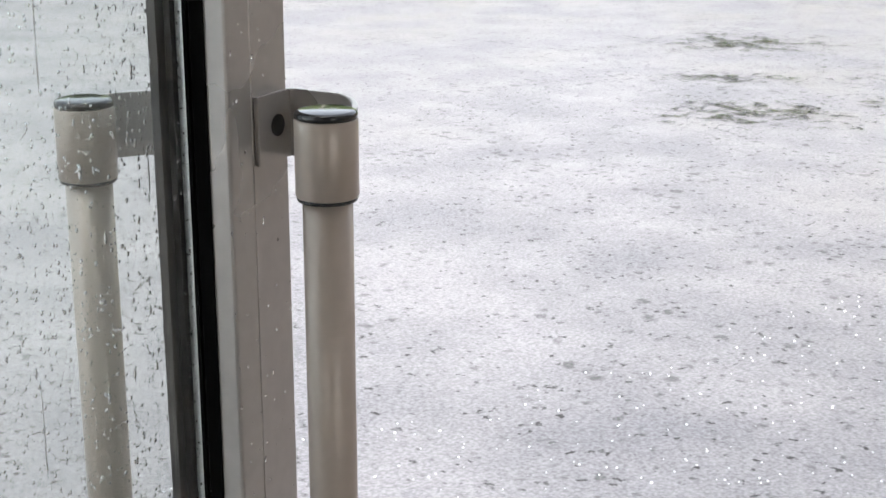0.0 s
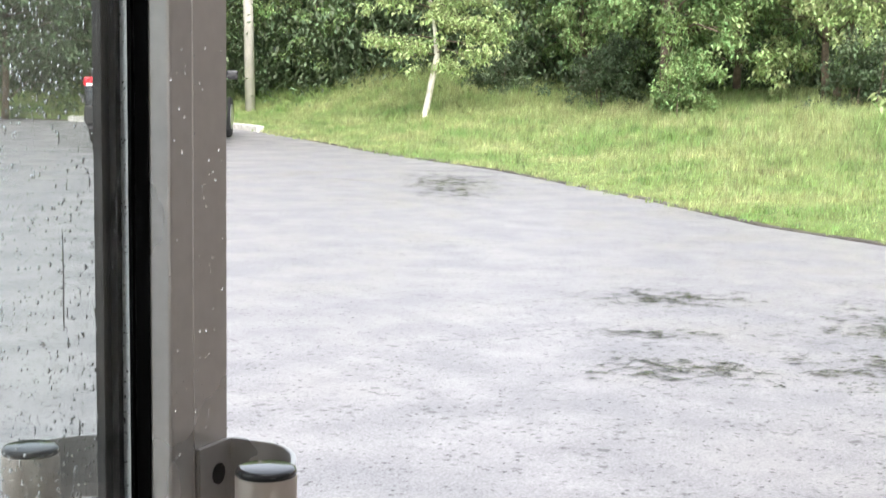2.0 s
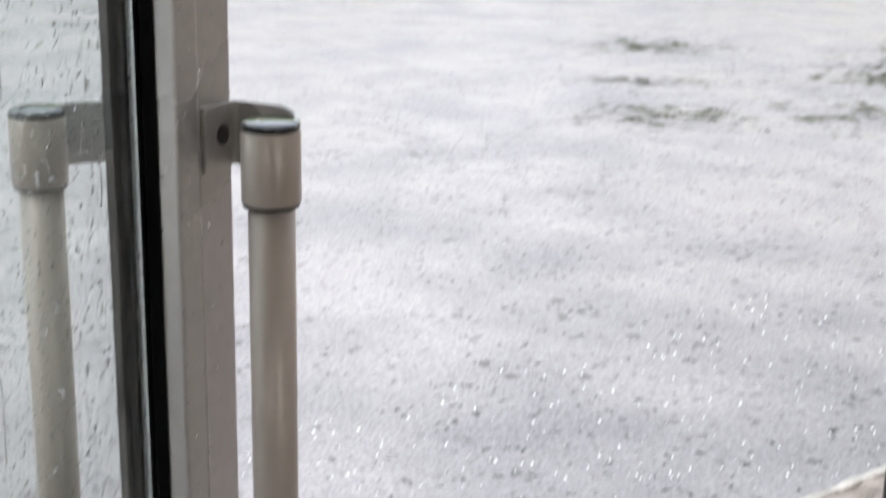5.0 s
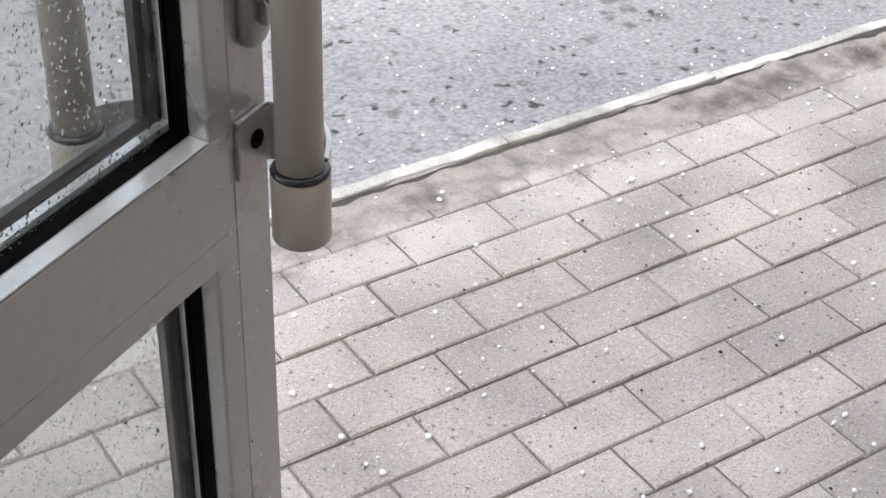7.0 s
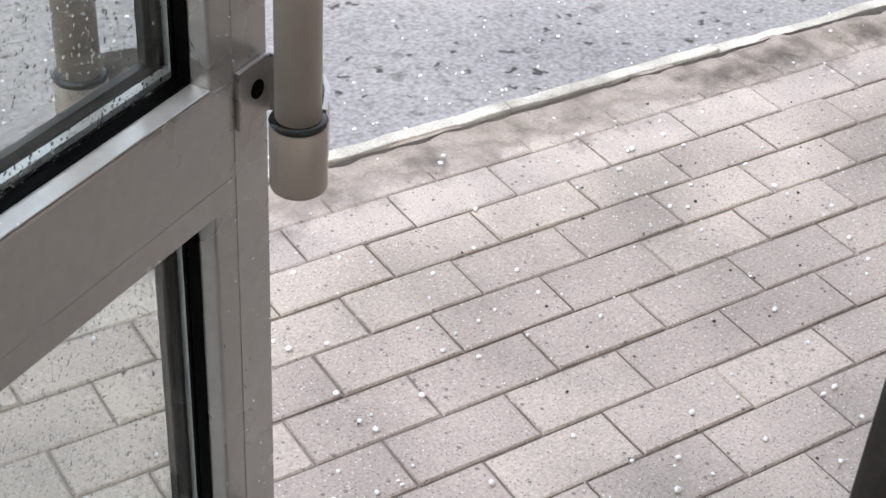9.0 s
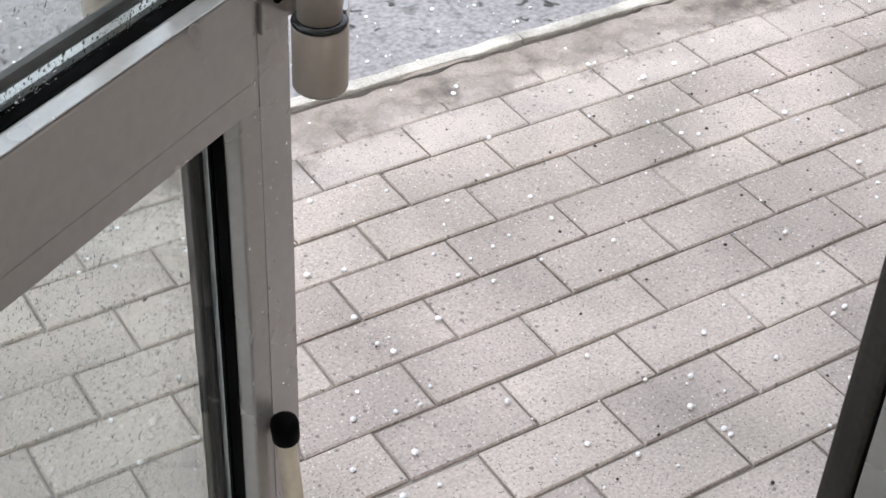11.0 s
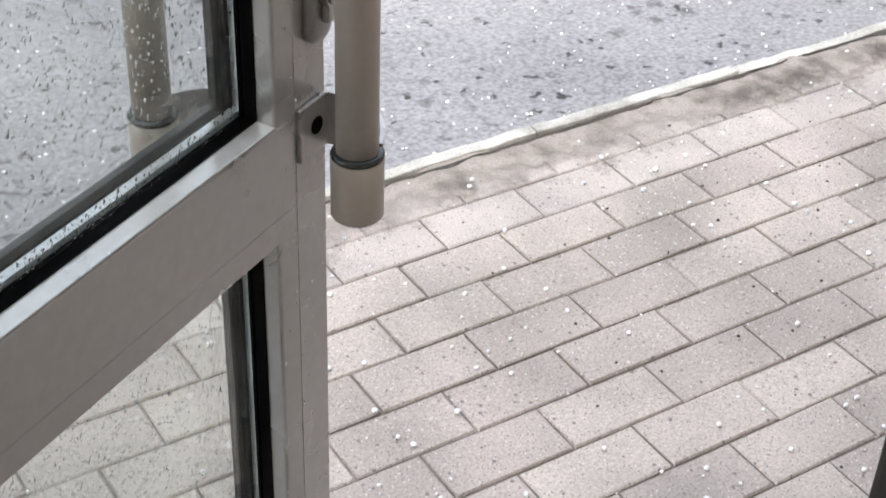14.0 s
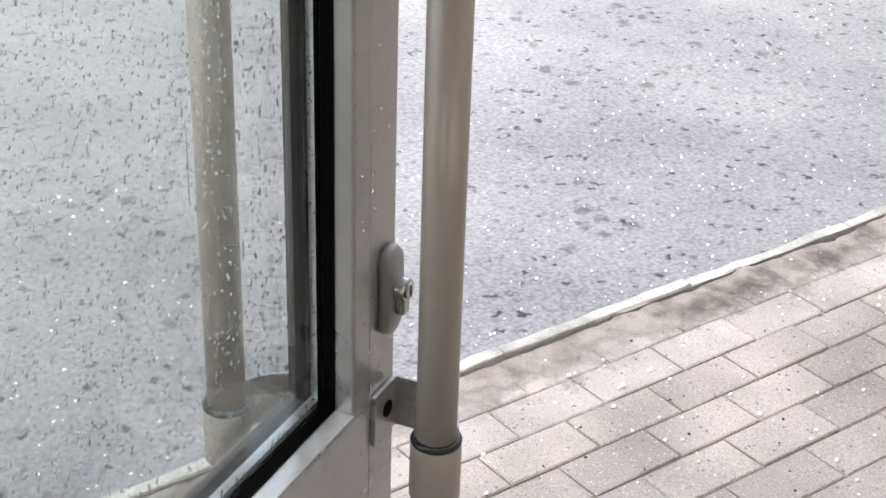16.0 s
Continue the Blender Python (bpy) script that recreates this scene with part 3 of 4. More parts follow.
def glazing(z0, z1, label):
    x0, x1 = HINGE + 0.11, LIP
    unit = part("glazing_unit", box(x0 - 0.004, x1 + 0.004, 0.0245, 0.0275, z0 - 0.004, z1 + 0.004), GLASS, door, label)
    unit.visible_shadow = False
    part("outer_pane", box(x0 - 0.004, x1 + 0.004, 0.0425, 0.0455, z0 - 0.004, z1 + 0.004), GLASS, unit).visible_shadow = False
    part("inner_gasket", ring_frame(x0 - 0.005, x1 + 0.005, z0 - 0.005, z1 + 0.005, 0.0065, 0.0155, 0.0243), RUBBER, unit)
    part("black_sealant", ring_frame(x0 - 0.004, x1 + 0.004, z0 - 0.004, z1 + 0.004, 0.0060, 0.0278, 0.0305, 0.0045), RUBBER, unit)
    part("spacer", ring_frame(x0 - 0.004, x1 + 0.004, z0 - 0.004, z1 + 0.004, 0.0030, 0.0307, 0.0375, 0.0088), SPACER, unit, "thin grey spacer bar")
    part("spacer_seal", ring_frame(x0 - 0.004, x1 + 0.004, z0 - 0.004, z1 + 0.004, 0.0075, 0.0377, 0.0423, 0.0064), RUBBER, unit)
    part("outer_gasket", ring_frame(x0 - 0.005, x1 + 0.005, z0 - 0.005, z1 + 0.005, 0.0135, 0.0457, 0.0515, 0.0125), GASKET, unit, "dark wet outer gasket")
    return unit


glazing(RAIL1 + 0.0017, TOP - 0.10, "rain-spotted double glazing")
glazing(0.16, RAIL0, "rain-spotted double glazing")
tagged(door, "open glazed aluminium door with taupe painted frame", "door")

# pull handles on both faces, joined through the stile
TUBE_A, TUBE_B = 0.0092, 0.0605
PLATES = ((1.3057, 1.3467), (0.9135, 0.9555))
FERRULES = ((1.2995, 1.3440), (0.9050, 0.9500))


def strip_mesh(z0, z1, thick=0.0032):
    """The bracket: a plate on the face, bent out at the edge and curled round to the ferrule."""
    path = [(0.0272, 0.002), (0.058, 0.002), (0.0615, 0.0032), (0.0625, 0.007), (0.0625, 0.030)]
    cx, cy = TUBE_A, TUBE_B
    c0, c1 = Vector((0.0625, 0.030)), Vector((0.0620, 0.047))
    c2, c3 = Vector((0.046, 0.060)), Vector((cx + 0.0132, cy + 0.0093))
    for i in range(1, 15):
        t = i / 14
        p = (1 - t) ** 3 * c0 + 3 * t * (1 - t) ** 2 * c1 + 3 * t * t * (1 - t) * c2 + t ** 3 * c3
        path.append((p.x, p.y))
    bm = bmesh.new()
    rings = []
    for i, (a, b) in enumerate(path):
        pa, pb = Vector(path[max(i - 1, 0)]), Vector(path[min(i + 1, len(path) - 1)])
        d = (pb - pa).normalized()
        q = Vector((-d.y, d.x)) * thick / 2
        rings.append([bm.verts.new((a + s * q.x, -(b + s * q.y), z)) for s, z in ((1, z0), (1, z1), (-1, z1), (-1, z0))])
    for r0, r1 in zip(rings, rings[1:]):
        for k in range(4):
            bm.faces.new((r0[k], r0[(k + 1) % 4], r1[(k + 1) % 4], r1[k]))
    bm.faces.new(rings[0])
    bm.faces.new(rings[-1][::-1])
    bmesh.ops.recalc_face_normals(bm, faces=bm.faces)
    sharp = [e for e in bm.edges if e.calc_face_angle(0) > 1.2]
    bmesh.ops.bevel(bm, geom=sharp, offset=0.0005, segments=2, affect="EDGES")
    return bm


def pull_handle(m, label, low=0.0):
    h = empty("pull_handle", m)
    part("tube", turned([(0.0142, 0.908 - low), (0.0142, 1.338)], 40, at=(TUBE_A, -TUBE_B, 0)), ALU_HANDLE, h, smooth=False).data.polygons.foreach_set("use_smooth", [True] * 40 + [False] * 2)
    for k, ((p0, p1), (f0, f1)) in enumerate(zip(PLATES, FERRULES)):
        if k:
            p0, p1, f0, f1 = p0 - low, p1 - low, f0 - low, f1 - low
        part("bracket", strip_mesh(p0, p1), ALU, h, "grey bent metal bracket")
        r = 0.0179
        o = (TUBE_A, -TUBE_B, 0)
        body = [(r - 0.0008, f0), (r, f0 + 0.001), (r, f1 - 0.001), (r - 0.0008, f1)]
        fer = part("ferrule", turned(body, 40, at=o), ALU_HANDLE, h)
        for f in fer.data.polygons:
            f.use_smooth = len(f.vertices) == 4
        if k == 0:
            cap = part("end_cap", turned([(r - 0.0004, f1), (r - 0.0002, f1 + 0.0025), (r - 0.0012, f1 + 0.0040), (r - 0.003, f1 + 0.0045), (0.004, f1 + 0.0048)], 40, at=o), PLASTIC, fer, "wet black plastic cap", True)
            ring = part("sealing_ring", turned([(0.0145, f0 - 0.0022), (r - 0.001, f0 - 0.0020), (r - 0.0006, f0 - 0.0002), (0.0145, f0 - 0.0001)], 40, at=o), PLASTIC, fer, "black sealing ring", True)
        else:
            ring = part("sealing_ring", turned([(0.0145, f1 + 0.0001), (r - 0.0003, f1 + 0.0002), (r + 0.0002, f1 + 0.0022), (r - 0.0010, f1 + 0.0042), (0.0145, f1 + 0.0044)], 40, at=o), PLASTIC, fer, "black sealing ring", True)
            cap = part("end_cap", turned([(0.004, f0 - 0.0016), (r - 0.002, f0 - 0.0014), (r - 0.0006, f0 - 0.0001)], 40, at=o), PLASTIC, fer, "black plastic cap", True)
        zc = (p0 + p1) / 2
        bolt = turned([(0.0066, -0.0002), (0.0066, 0.0006), (0.0052, 0.0010), (0.0036, 0.0008), (0.0034, -0.0001)], 20, axis="Y", at=(0.0472, -0.0042, zc + 0.001))
        part("bolt", bolt, RUBBER if k else PLASTIC, h, "dark recessed hex bolt")
    return tagged(h, label, "door handle", "pull handles of the door")


pull_handle(DOOR, "taupe tubular pull handle with black wet end caps")
pull_handle(DOOR @ Matrix.Translation((0, THICK, -0.009)) @ Matrix.Diagonal((1, -1, 1, 1)), "outer tubular pull handle behind rain-spotted glass", 0.016)

# lock: oval cover and profile cylinder
lock = empty("door_lock", DOOR)
bm = bmesh.new()
ZL, XL = 1.0335, 0.0500
for k, (grow, dep) in enumerate(((1.0, 0.0), (1.0, 0.004), (0.93, 0.0072), (0.72, 0.0088))):
    ring = []
    for i in range(40):
        a = 2 * math.pi * i / 40
        x, z = 0.0128 * math.cos(a), 0.0128 * math.sin(a)
        z = (z + (0.0222 if z >= 0 else -0.0222)) * (grow if abs(z) < 1 else 1)
        ring.append(bm.verts.new((XL + x * grow, -dep - 0.0002, ZL + z)))
    if k:
        for i in range(40):
            bm.faces.new((prev[i], prev[(i + 1) % 40], ring[(i + 1) % 40], ring[i]))
    else:
        bm.faces.new(ring)
    prev = ring
bm.faces.new(prev)
part("cover", bm, ESCUTCHEON, lock, "oval grey metal lock cover", True)
bm = turned([(0.0083, 0.0), (0.0083, 0.0075), (0.0076, 0.0085)], 28, axis="Y", at=(XL, -0.0172, ZL + 0.003))
box(XL - 0.005, XL + 0.005, -0.0166, -0.0092, ZL - 0.0165, ZL - 0.0005, 0.002, 2, bm)
cyl = part("lock_cylinder", bm, STEEL, lock, "nickel profile cylinder")
part("key_plug", turned([(0.0058, 0.0), (0.0062, 0.0008), (0.0062, 0.0016)], 24, axis="Y", at=(XL, -0.0190, ZL + 0.003)), STEEL, cyl)
part("keyway", box(XL - 0.0008, XL + 0.0008, -0.0193, -0.0188, ZL - 0.001, ZL + 0.0072), RUBBER, cyl)
tagged(lock, "grey oval lock cover with nickel key cylinder", "door lock")

# rain on the glass: small domes and a few runs
rng = np.random.default_rng(4)


def drops_on(count, xa, xb, za, zb, y, r0, r1, name, label, m, run_share=0.05, out=1, run=(1.8, 3.5), flat=1.0):
    seg = 7
    n_ = count
    x, z = rng.uniform(xa, xb, n_), rng.uniform(za, zb, n_)
    r = r0 + (r1 - r0) * rng.random(n_) ** 3
    tall = np.where(rng.random(n_) < run_share, rng.uniform(*run, n_), rng.uniform(0.9, 1.25, n_))
    a = 2 * np.pi * np.arange(seg) / seg
    V, F = [], []
    for lev, (q, h) in enumerate(((1.0, 0.0), (0.82, 0.32), (0.45, 0.5))):
        V.append(np.stack([x[:, None] + r[:, None] * q * np.cos(a), y + flat * out * r[:, None] * h + 0 * a, z[:, None] + tall[:, None] * r[:, None] * q * np.sin(a)], -1))
    V.append(np.stack([x, y + flat * out * r * 0.56, z], -1)[:, None])
    V.append(np.stack([x, y + 0 * r, z], -1)[:, None])
    V = np.concatenate(V, 1)
    per = 3 * seg + 2
    base = np.arange(n_)[:, None] * per
    for lev in range(2):
        for k in range(seg):
            j = (k + 1) % seg
            p = [lev * seg + k, lev * seg + j, (lev + 1) * seg + j, (lev + 1) * seg + k]
            F.append(base + np.array([p[0], p[1], p[2]]))
            F.append(base + np.array([p[0], p[2], p[3]]))
    for k in range(seg):
        j = (k + 1) % seg
        F.append(base + np.array([2 * seg + k, 2 * seg + j, 3 * seg]))
        F.append(base + np.array([j, k, 3 * seg + 1]))
    ob = raw(name, V.reshape(-1, 3), np.concatenate(F), WATER, None, smooth=True)
    ob.matrix_world = m
    ob.visible_shadow = False
    return tagged(ob, label, "raindrops", kind="stuff")


drops_on(12500, -0.34, -0.009, RAIL1 + 0.012, 1.75, 0.0457, 0.0004, 0.0014, "raindrops", "clear raindrops on the outside of the glass", DOOR)
drops_on(9000, -0.30, -0.009, 0.42, RAIL0 - 0.01, 0.0457, 0.0003, 0.0011, "raindrops", "fine raindrops on the lower pane", DOOR)
drops_on(260, 0.001, EDGE_A - 0.002, 0.45, 1.6, -0.0002, 0.0004, 0.0010, "raindrops", "few clear drops on the door's painted stile", DOOR, 0.25, -1)
drops_on(650, -0.36, -0.005, RAIL1, RAIL1 + 0.017, 0.0244, 0.0004, 0.0014, "raindrops", "beaded rain along the foot of the pane", DOOR, 0.0, -1)
drops_on(8, -0.34, -0.012, RAIL1 + 0.06, 1.72, 0.0457, 0.0007, 0.0014, "rain_runs", "thin runs of rain down the glass", DOOR, 1.0, 1, (10, 40), 0.25)
drops_on(900, -0.020, -0.006, RAIL1 + 0.01, 1.7, 0.0244, 0.0003, 0.0010, "raindrops", "beaded rain along the side of the pane", DOOR, 0.0, -1)

# a cream stick with a black rubber knob that leans on the stile
stick = empty("broomstick", DOOR @ Matrix.Translation((0.040, -0.05, 0)))
top_ = Vector((0.023 - 0.040, -0.0135 + 0.05, 0.560))
part("shaft", tube_along([(0, 0, 0.0), top_ * 0.5, top_], [0.0082, 0.0082, 0.0082], 20), CREAM, stick, "cream painted shaft", True)
rot = Vector((0, 0, 1)).rotation_difference(top_.normalized()).to_matrix().to_4x4()
bm = turned([(0.0100, -0.014), (0.0112, -0.012), (0.0118, 0.002), (0.0108, 0.0075), (0.0075, 0.0098), (0.003, 0.0108)], 28)
bm.transform(Matrix.Translation(top_) @ rot)
part("end_knob", bm, RUBBER, stick, "black rubber end knob", True)
tagged(stick, "cream stick with a black rubber knob against the door", "stick")

# ---------------------------------------------------------------- lamp post, post, house, car
def far_pole():
    p = empty("street_lamp", pose(17.0, 30.0, 0.10))
    part("pole", tube_along([(0, 0, -0.2), (-0.05, 0.05, 3.0), (-0.12, 0.12, 8.5)], [0.125, 0.115, 0.085], 16), CONCRETE, p, "pale concrete pole", True)
    part("arm", tube_along([(-0.12, 0.12, 8.4), (-0.5, -0.4, 8.9), (-0.9, -0.95, 9.0)], [0.04, 0.035, 0.03], 8), WOOD_POST, p)
    part("lamp_head", box(-1.15, -0.8, -1.15, -0.85, 8.94, 9.06, 0.03), WOOD_POST, p)
    return tagged(p, "pale concrete street lamp pole on the lawn", "street lamp")


far_pole()

post = empty("utility_post", pose(14.44, 9.245, 0.05))
part("post_shaft", tube_along([(0, 0, -0.25), (0.0, 0.02, 2.0), (0.0, 0.05, 7.0)], [0.12, 0.115, 0.09], 14), WOOD_POST, post, "weathered grey shaft", True)
part("post_stub", box(-0.09, 0.09, -0.22, -0.135, -0.2, 1.3, 0.02), CONCRETE, post)
tagged(post, "weathered grey utility post standing in the grass", "post")

house = empty("apartment_building", pose(56, 70, 0, 0, 0, -40))
part("wall", box(-22, 22, -7, 7, 0, 17, 0.0), HOUSE, house)
part("roof", box(-22.6, 22.6, -7.6, 7.6, 17.01, 17.6, 0.1), ROOF, house)
for fl in range(5):
    for k in range(11):
        x = -20 + 4.0 * k
        wdw = part("window", box(x - 0.75, x + 0.75, -7.06, -7.005, 1.4 + 3.2 * fl, 2.9 + 3.2 * fl), HOUSE_GLASS, house)
        part("window_frame", ring_frame(x - 0.87, x + 0.87, 1.28 + 3.2 * fl, 3.02 + 3.2 * fl, 0.12, -7.12, -7.01), HOUSE_TRIM, wdw)
for k in range(3):
    part("balcony", box(-18.9 + 12 * k, -16.9 + 12 * k, -8.1, -7.07, 10.2, 11.3, 0.04), HOUSE_TRIM, house)
tagged(house, "beige rendered apartment block behind the trees", "building")


def build_car(m):
    """A black sport utility car; local x to its right, y ahead, z up, origin on the ground under its tail."""
    car = empty("parked_car", m)
    side = [(0.02, 0.42), (0.0, 0.62), (0.03, 0.95), (0.10, 1.08), (0.9, 1.13), (2.6, 1.10), (3.5, 1.02), (4.35, 0.86), (4.55, 0.70), (4.58, 0.40), (4.45, 0.26), (0.2, 0.28)]
    bm = bmesh.new()
    rings = []
    for x, s in ((-0.92, 0.0), (-0.90, 1.0), (0.0, 1.0), (0.90, 1.0), (0.92, 0.0)):
        pts = []
        for y, z in side:
            yy = 2.29 + (y - 2.29) * (0.93 if abs(x) > 0.91 else (0.975 if abs(x) > 0.5 else 1.0))
            zz = 0.66 + (z - 0.66) * (0.86 if abs(x) > 0.91 else 1.0)
            pts.append(bm.verts.new((x, yy, zz)))
        rings.append(pts)
    for a, b in zip(rings, rings[1:]):
        for i in range(len(side)):
            j = (i + 1) % len(side)
            bm.faces.new((a[i], a[j], b[j], b[i]))
    bm.faces.new(rings[0])
    bm.faces.new(rings[-1][::-1])
    bmesh.ops.bevel(bm, geom=[e for e in bm.edges], offset=0.03, segments=2, affect="EDGES")
    part("body", bm, CAR_PAINT, car, "black wet paintwork", True)
    bm = bmesh.new()
    lo = [(-0.80, 0.12, 1.08), (0.80, 0.12, 1.08), (0.82, 3.35, 1.05), (-0.82, 3.35, 1.05)]
    hi = [(-0.60, 0.62, 1.66), (0.60, 0.62, 1.66), (0.62, 2.35, 1.68), (-0.62, 2.35, 1.68)]
    a, b = [bm.verts.new(p) for p in lo], [bm.verts.new(p) for p in hi]
    for i in range(4):
        bm.faces.new((a[i], a[(i + 1) % 4], b[(i + 1) % 4], b[i]))
    bm.faces.new(b)
    bm.faces.new(a[::-1])
    bmesh.ops.bevel(bm, geom=[e for e in bm.edges], offset=0.05, segments=3, affect="EDGES")
    part("cabin_glass", bm, CAR_GLASS, car, "pale reflecting windows", True)
    part("roof", box(-0.60, 0.60, 0.55, 2.40, 1.655, 1.715, 0.025, 3), CAR_PAINT, car)
    part("spoiler", box(-0.60, 0.60, 0.42, 0.62, 1.63, 1.675, 0.015), CAR_PAINT, car)
    part("rear_bumper", box(-0.90, 0.90, -0.07, 0.16, 0.36, 0.66, 0.06, 3), TYRE, car, "dark plastic bumper")
    part("tailgate_trim", box(-0.45, 0.45, -0.02, 0.05, 0.86, 0.90, 0.008), RIM, car)
    part("number_plate", box(-0.26, 0.26, -0.025, 0.03, 0.70, 0.82, 0.004), PLATE, car, "plain pale plate")
    for s in (-1, 1):
        lamp = part("tail_lamp", box(*sorted((s * 0.46, s * 0.905)), -0.015, 0.28, 0.94, 1.085, 0.03, 3), RED_LAMP, car, "red tail lamp")
        part("reversing_lamp", box(*sorted((s * 0.52, s * 0.86)), -0.022, 0.1, 0.945, 0.99, 0.01), CLEAR_LAMP, lamp)
        part("mirror", box(*sorted((s * 0.93, s * 1.13)), 2.9, 3.02, 1.02, 1.18, 0.035, 3), CAR_PAINT, car)
        part("pillar", box(*sorted((s * 0.70, s * 0.755)), 1.0, 1.12, 1.1, 1.55, 0.01), CAR_PAINT, car)
        part("exhaust", turned([(0.035, 0), (0.035, 0.12)], 12, axis="Y", at=(s * 0.6, -0.06, 0.33)), RIM, car)
        for y in (0.85, 3.6):
            prof = [(0.20, -0.11), (0.33, -0.115), (0.355, -0.09), (0.36, 0.0), (0.355, 0.09), (0.33, 0.115), (0.20, 0.11)]
            ty = part("wheel", turned(prof, 28, axis="X", at=(s * 0.83, y, 0.36)), TYRE, car, "wet black tyre", True)
            part("rim", turned([(0.22, -0.125), (0.21, 0.0), (0.22, 0.125)], 20, axis="X", at=(s * 0.83, y, 0.36)), RIM, ty)
    return tagged(car, "black sport utility car parked in the rain", "car")


build_car(pose(9.85, 20.95, ZA, 0, 0, -35) @ Matrix.Diagonal((1.08, 1.08, 1.08, 1)))

# pale kerb that curves round the lawn's corner
corner = empty("corner_kerb", pose(0, 0, 0))
for i in range(len(EDGE_PTS) - 1):
    a_, b_ = EDGE_PTS[i], EDGE_PTS[i + 1]
    if 24.8 < a_.y < 30:
        d = b_ - a_
        bm = box(0.01, d.length - 0.01, -0.16, 0.0, ZA - 0.05, ZA + 0.12, 0.02, 2)
        st = part("kerb_stone", bm, KERB, corner)
        st.matrix_basis = pose(a_.x, a_.y, 0, 0, 0, math.degrees(math.atan2(d.y, d.x)) + 0) @ Matrix.Translation((0, 0.17, 0))
tagged(corner, "pale concrete kerb curving round the lawn's corner", "kerb", kind="structure")

# ---------------------------------------------------------------- trees
LEAF_SHAPE = np.array([[0, 0, 0], [0.20, 0.36, 0.03], [0.0, 1.0, -0.18], [-0.20, 0.36, 0.03]])


def leaf_cloud(centres, spread, per, size, rs, droop=0.9):
    """Leaves round the twigs' ends: kite shapes that hang down."""
    c = np.repeat(centres, per, 0)
    n_ = len(c)
    off = rs.normal(0, 1, (n_, 3)) * np.array([1, 1, 0.75]) * spread
    p = c + off
    yaw = rs.uniform(0, 2 * np.pi, n_)
    pit = -rs.uniform(0.0, 1.2, n_) * droop
    rol = rs.uniform(-0.7, 0.7, n_)
    s = size * rs.uniform(0.6, 1.25, n_)
    v = LEAF_SHAPE[None] * s[:, None, None]
    x, y, z = v[..., 0], v[..., 1], v[..., 2]
    cr, sr = np.cos(rol)[:, None], np.sin(rol)[:, None]
    x, z = x * cr + z * sr, -x * sr + z * cr
    cp, sp = np.cos(pit)[:, None], np.sin(pit)[:, None]
    y, z = y * cp - z * sp, y * sp + z * cp
    cy, sy = np.cos(yaw)[:, None], np.sin(yaw)[:, None]
    x, y = x * cy - y * sy, x * sy + y * cy
    out = np.stack([x, y, z], -1) + p[:, None]
    return out.reshape(-1, 3), np.arange(n_ * 4).reshape(-1, 4)


def tree(name, x, y, z, height, radius, low, twigs, per, size, leaf, bark, label, seed, trunk_r=0.12, lean=(0, 0), stems=1, category="tree", taper=0.55, clump=1.0):
    """Trunk with limbs, and a crown of leaf clumps at the ends of twigs."""
    rs = np.random.default_rng(seed)
    t = empty(name, pose(x, y, z))
    ends = []
    bm = bmesh.new()
    for k in range(stems):
        sx, sy = (rs.uniform(-0.35, 0.35), rs.uniform(-0.35, 0.35)) if stems > 1 else (0, 0)
        lx, ly = lean[0] + (rs.uniform(-0.12, 0.12) if stems > 1 else 0), lean[1] + (rs.uniform(-0.12, 0.12) if stems > 1 else 0)
        pts = [(sx + lx * h + 0.06 * math.sin(h * 1.3 + k) * (h > 0.5), sy + ly * h + 0.06 * math.cos(h * 1.1 + k) * (h > 0.5), h) for h in np.linspace(-0.15, height * 0.93, 9)]
        tube_along(pts, [trunk_r * (1 - 0.85 * i / 8) for i in range(9)], 9, bm)
        n_limb = max(4, twigs // (6 * stems))
        for q in range(n_limb):
            h = low + (height - low) * (q + rs.random()) / n_limb * 0.95
            i = min(7, max(0, int((h + 0.15) / (height * 0.93 + 0.15) * 8)))
            b0 = Vector(pts[i]).lerp(Vector(pts[i + 1]), 0.5)
            rel = (h - low) / max(0.1, height - low)
            reach = radius * (0.55 + 0.45 * rs.random()) * (1 - taper * rel) * (0.75 + 0.25 * math.sin(math.pi * min(1, rel * 1.6 + 0.15)))
            a = rs.uniform(0, 2 * np.pi)
            tip = b0 + Vector((math.cos(a) * reach, math.sin(a) * reach, reach * rs.uniform(0.0, 0.55)))
            mid = b0.lerp(tip, 0.55) + Vector((0, 0, 0.12 * reach))
            tube_along([b0, mid, tip], [trunk_r * 0.3 * (1 - 0.6 * rel), trunk_r * 0.17, 0.008], 5, bm)
            for w_ in range(6):
                u = rs.uniform(0.35, 1.08)
                e_ = b0.lerp(tip, u) + Vector(rs.normal(0, 0.22 * reach + 0.08, 3))
                e_.z -= 0.06 * reach
                ends.append(e_)
    part("trunk", bm, bark, t, "", True)
    V, F = leaf_cloud(np.array([tuple(e_) for e_ in ends]), (0.07 + 0.026 * radius) * clump, per, size, rs)
    raw("crown", V, F, leaf, t)
    return tagged(t, label, category)


def lawn_z(x, y):
    d = min(((Vector((x, y)) - p).length, i) for i, p in enumerate(EDGE_PTS))
    return lawn_height(d[0], EDGE_PTS[d[1]].y)


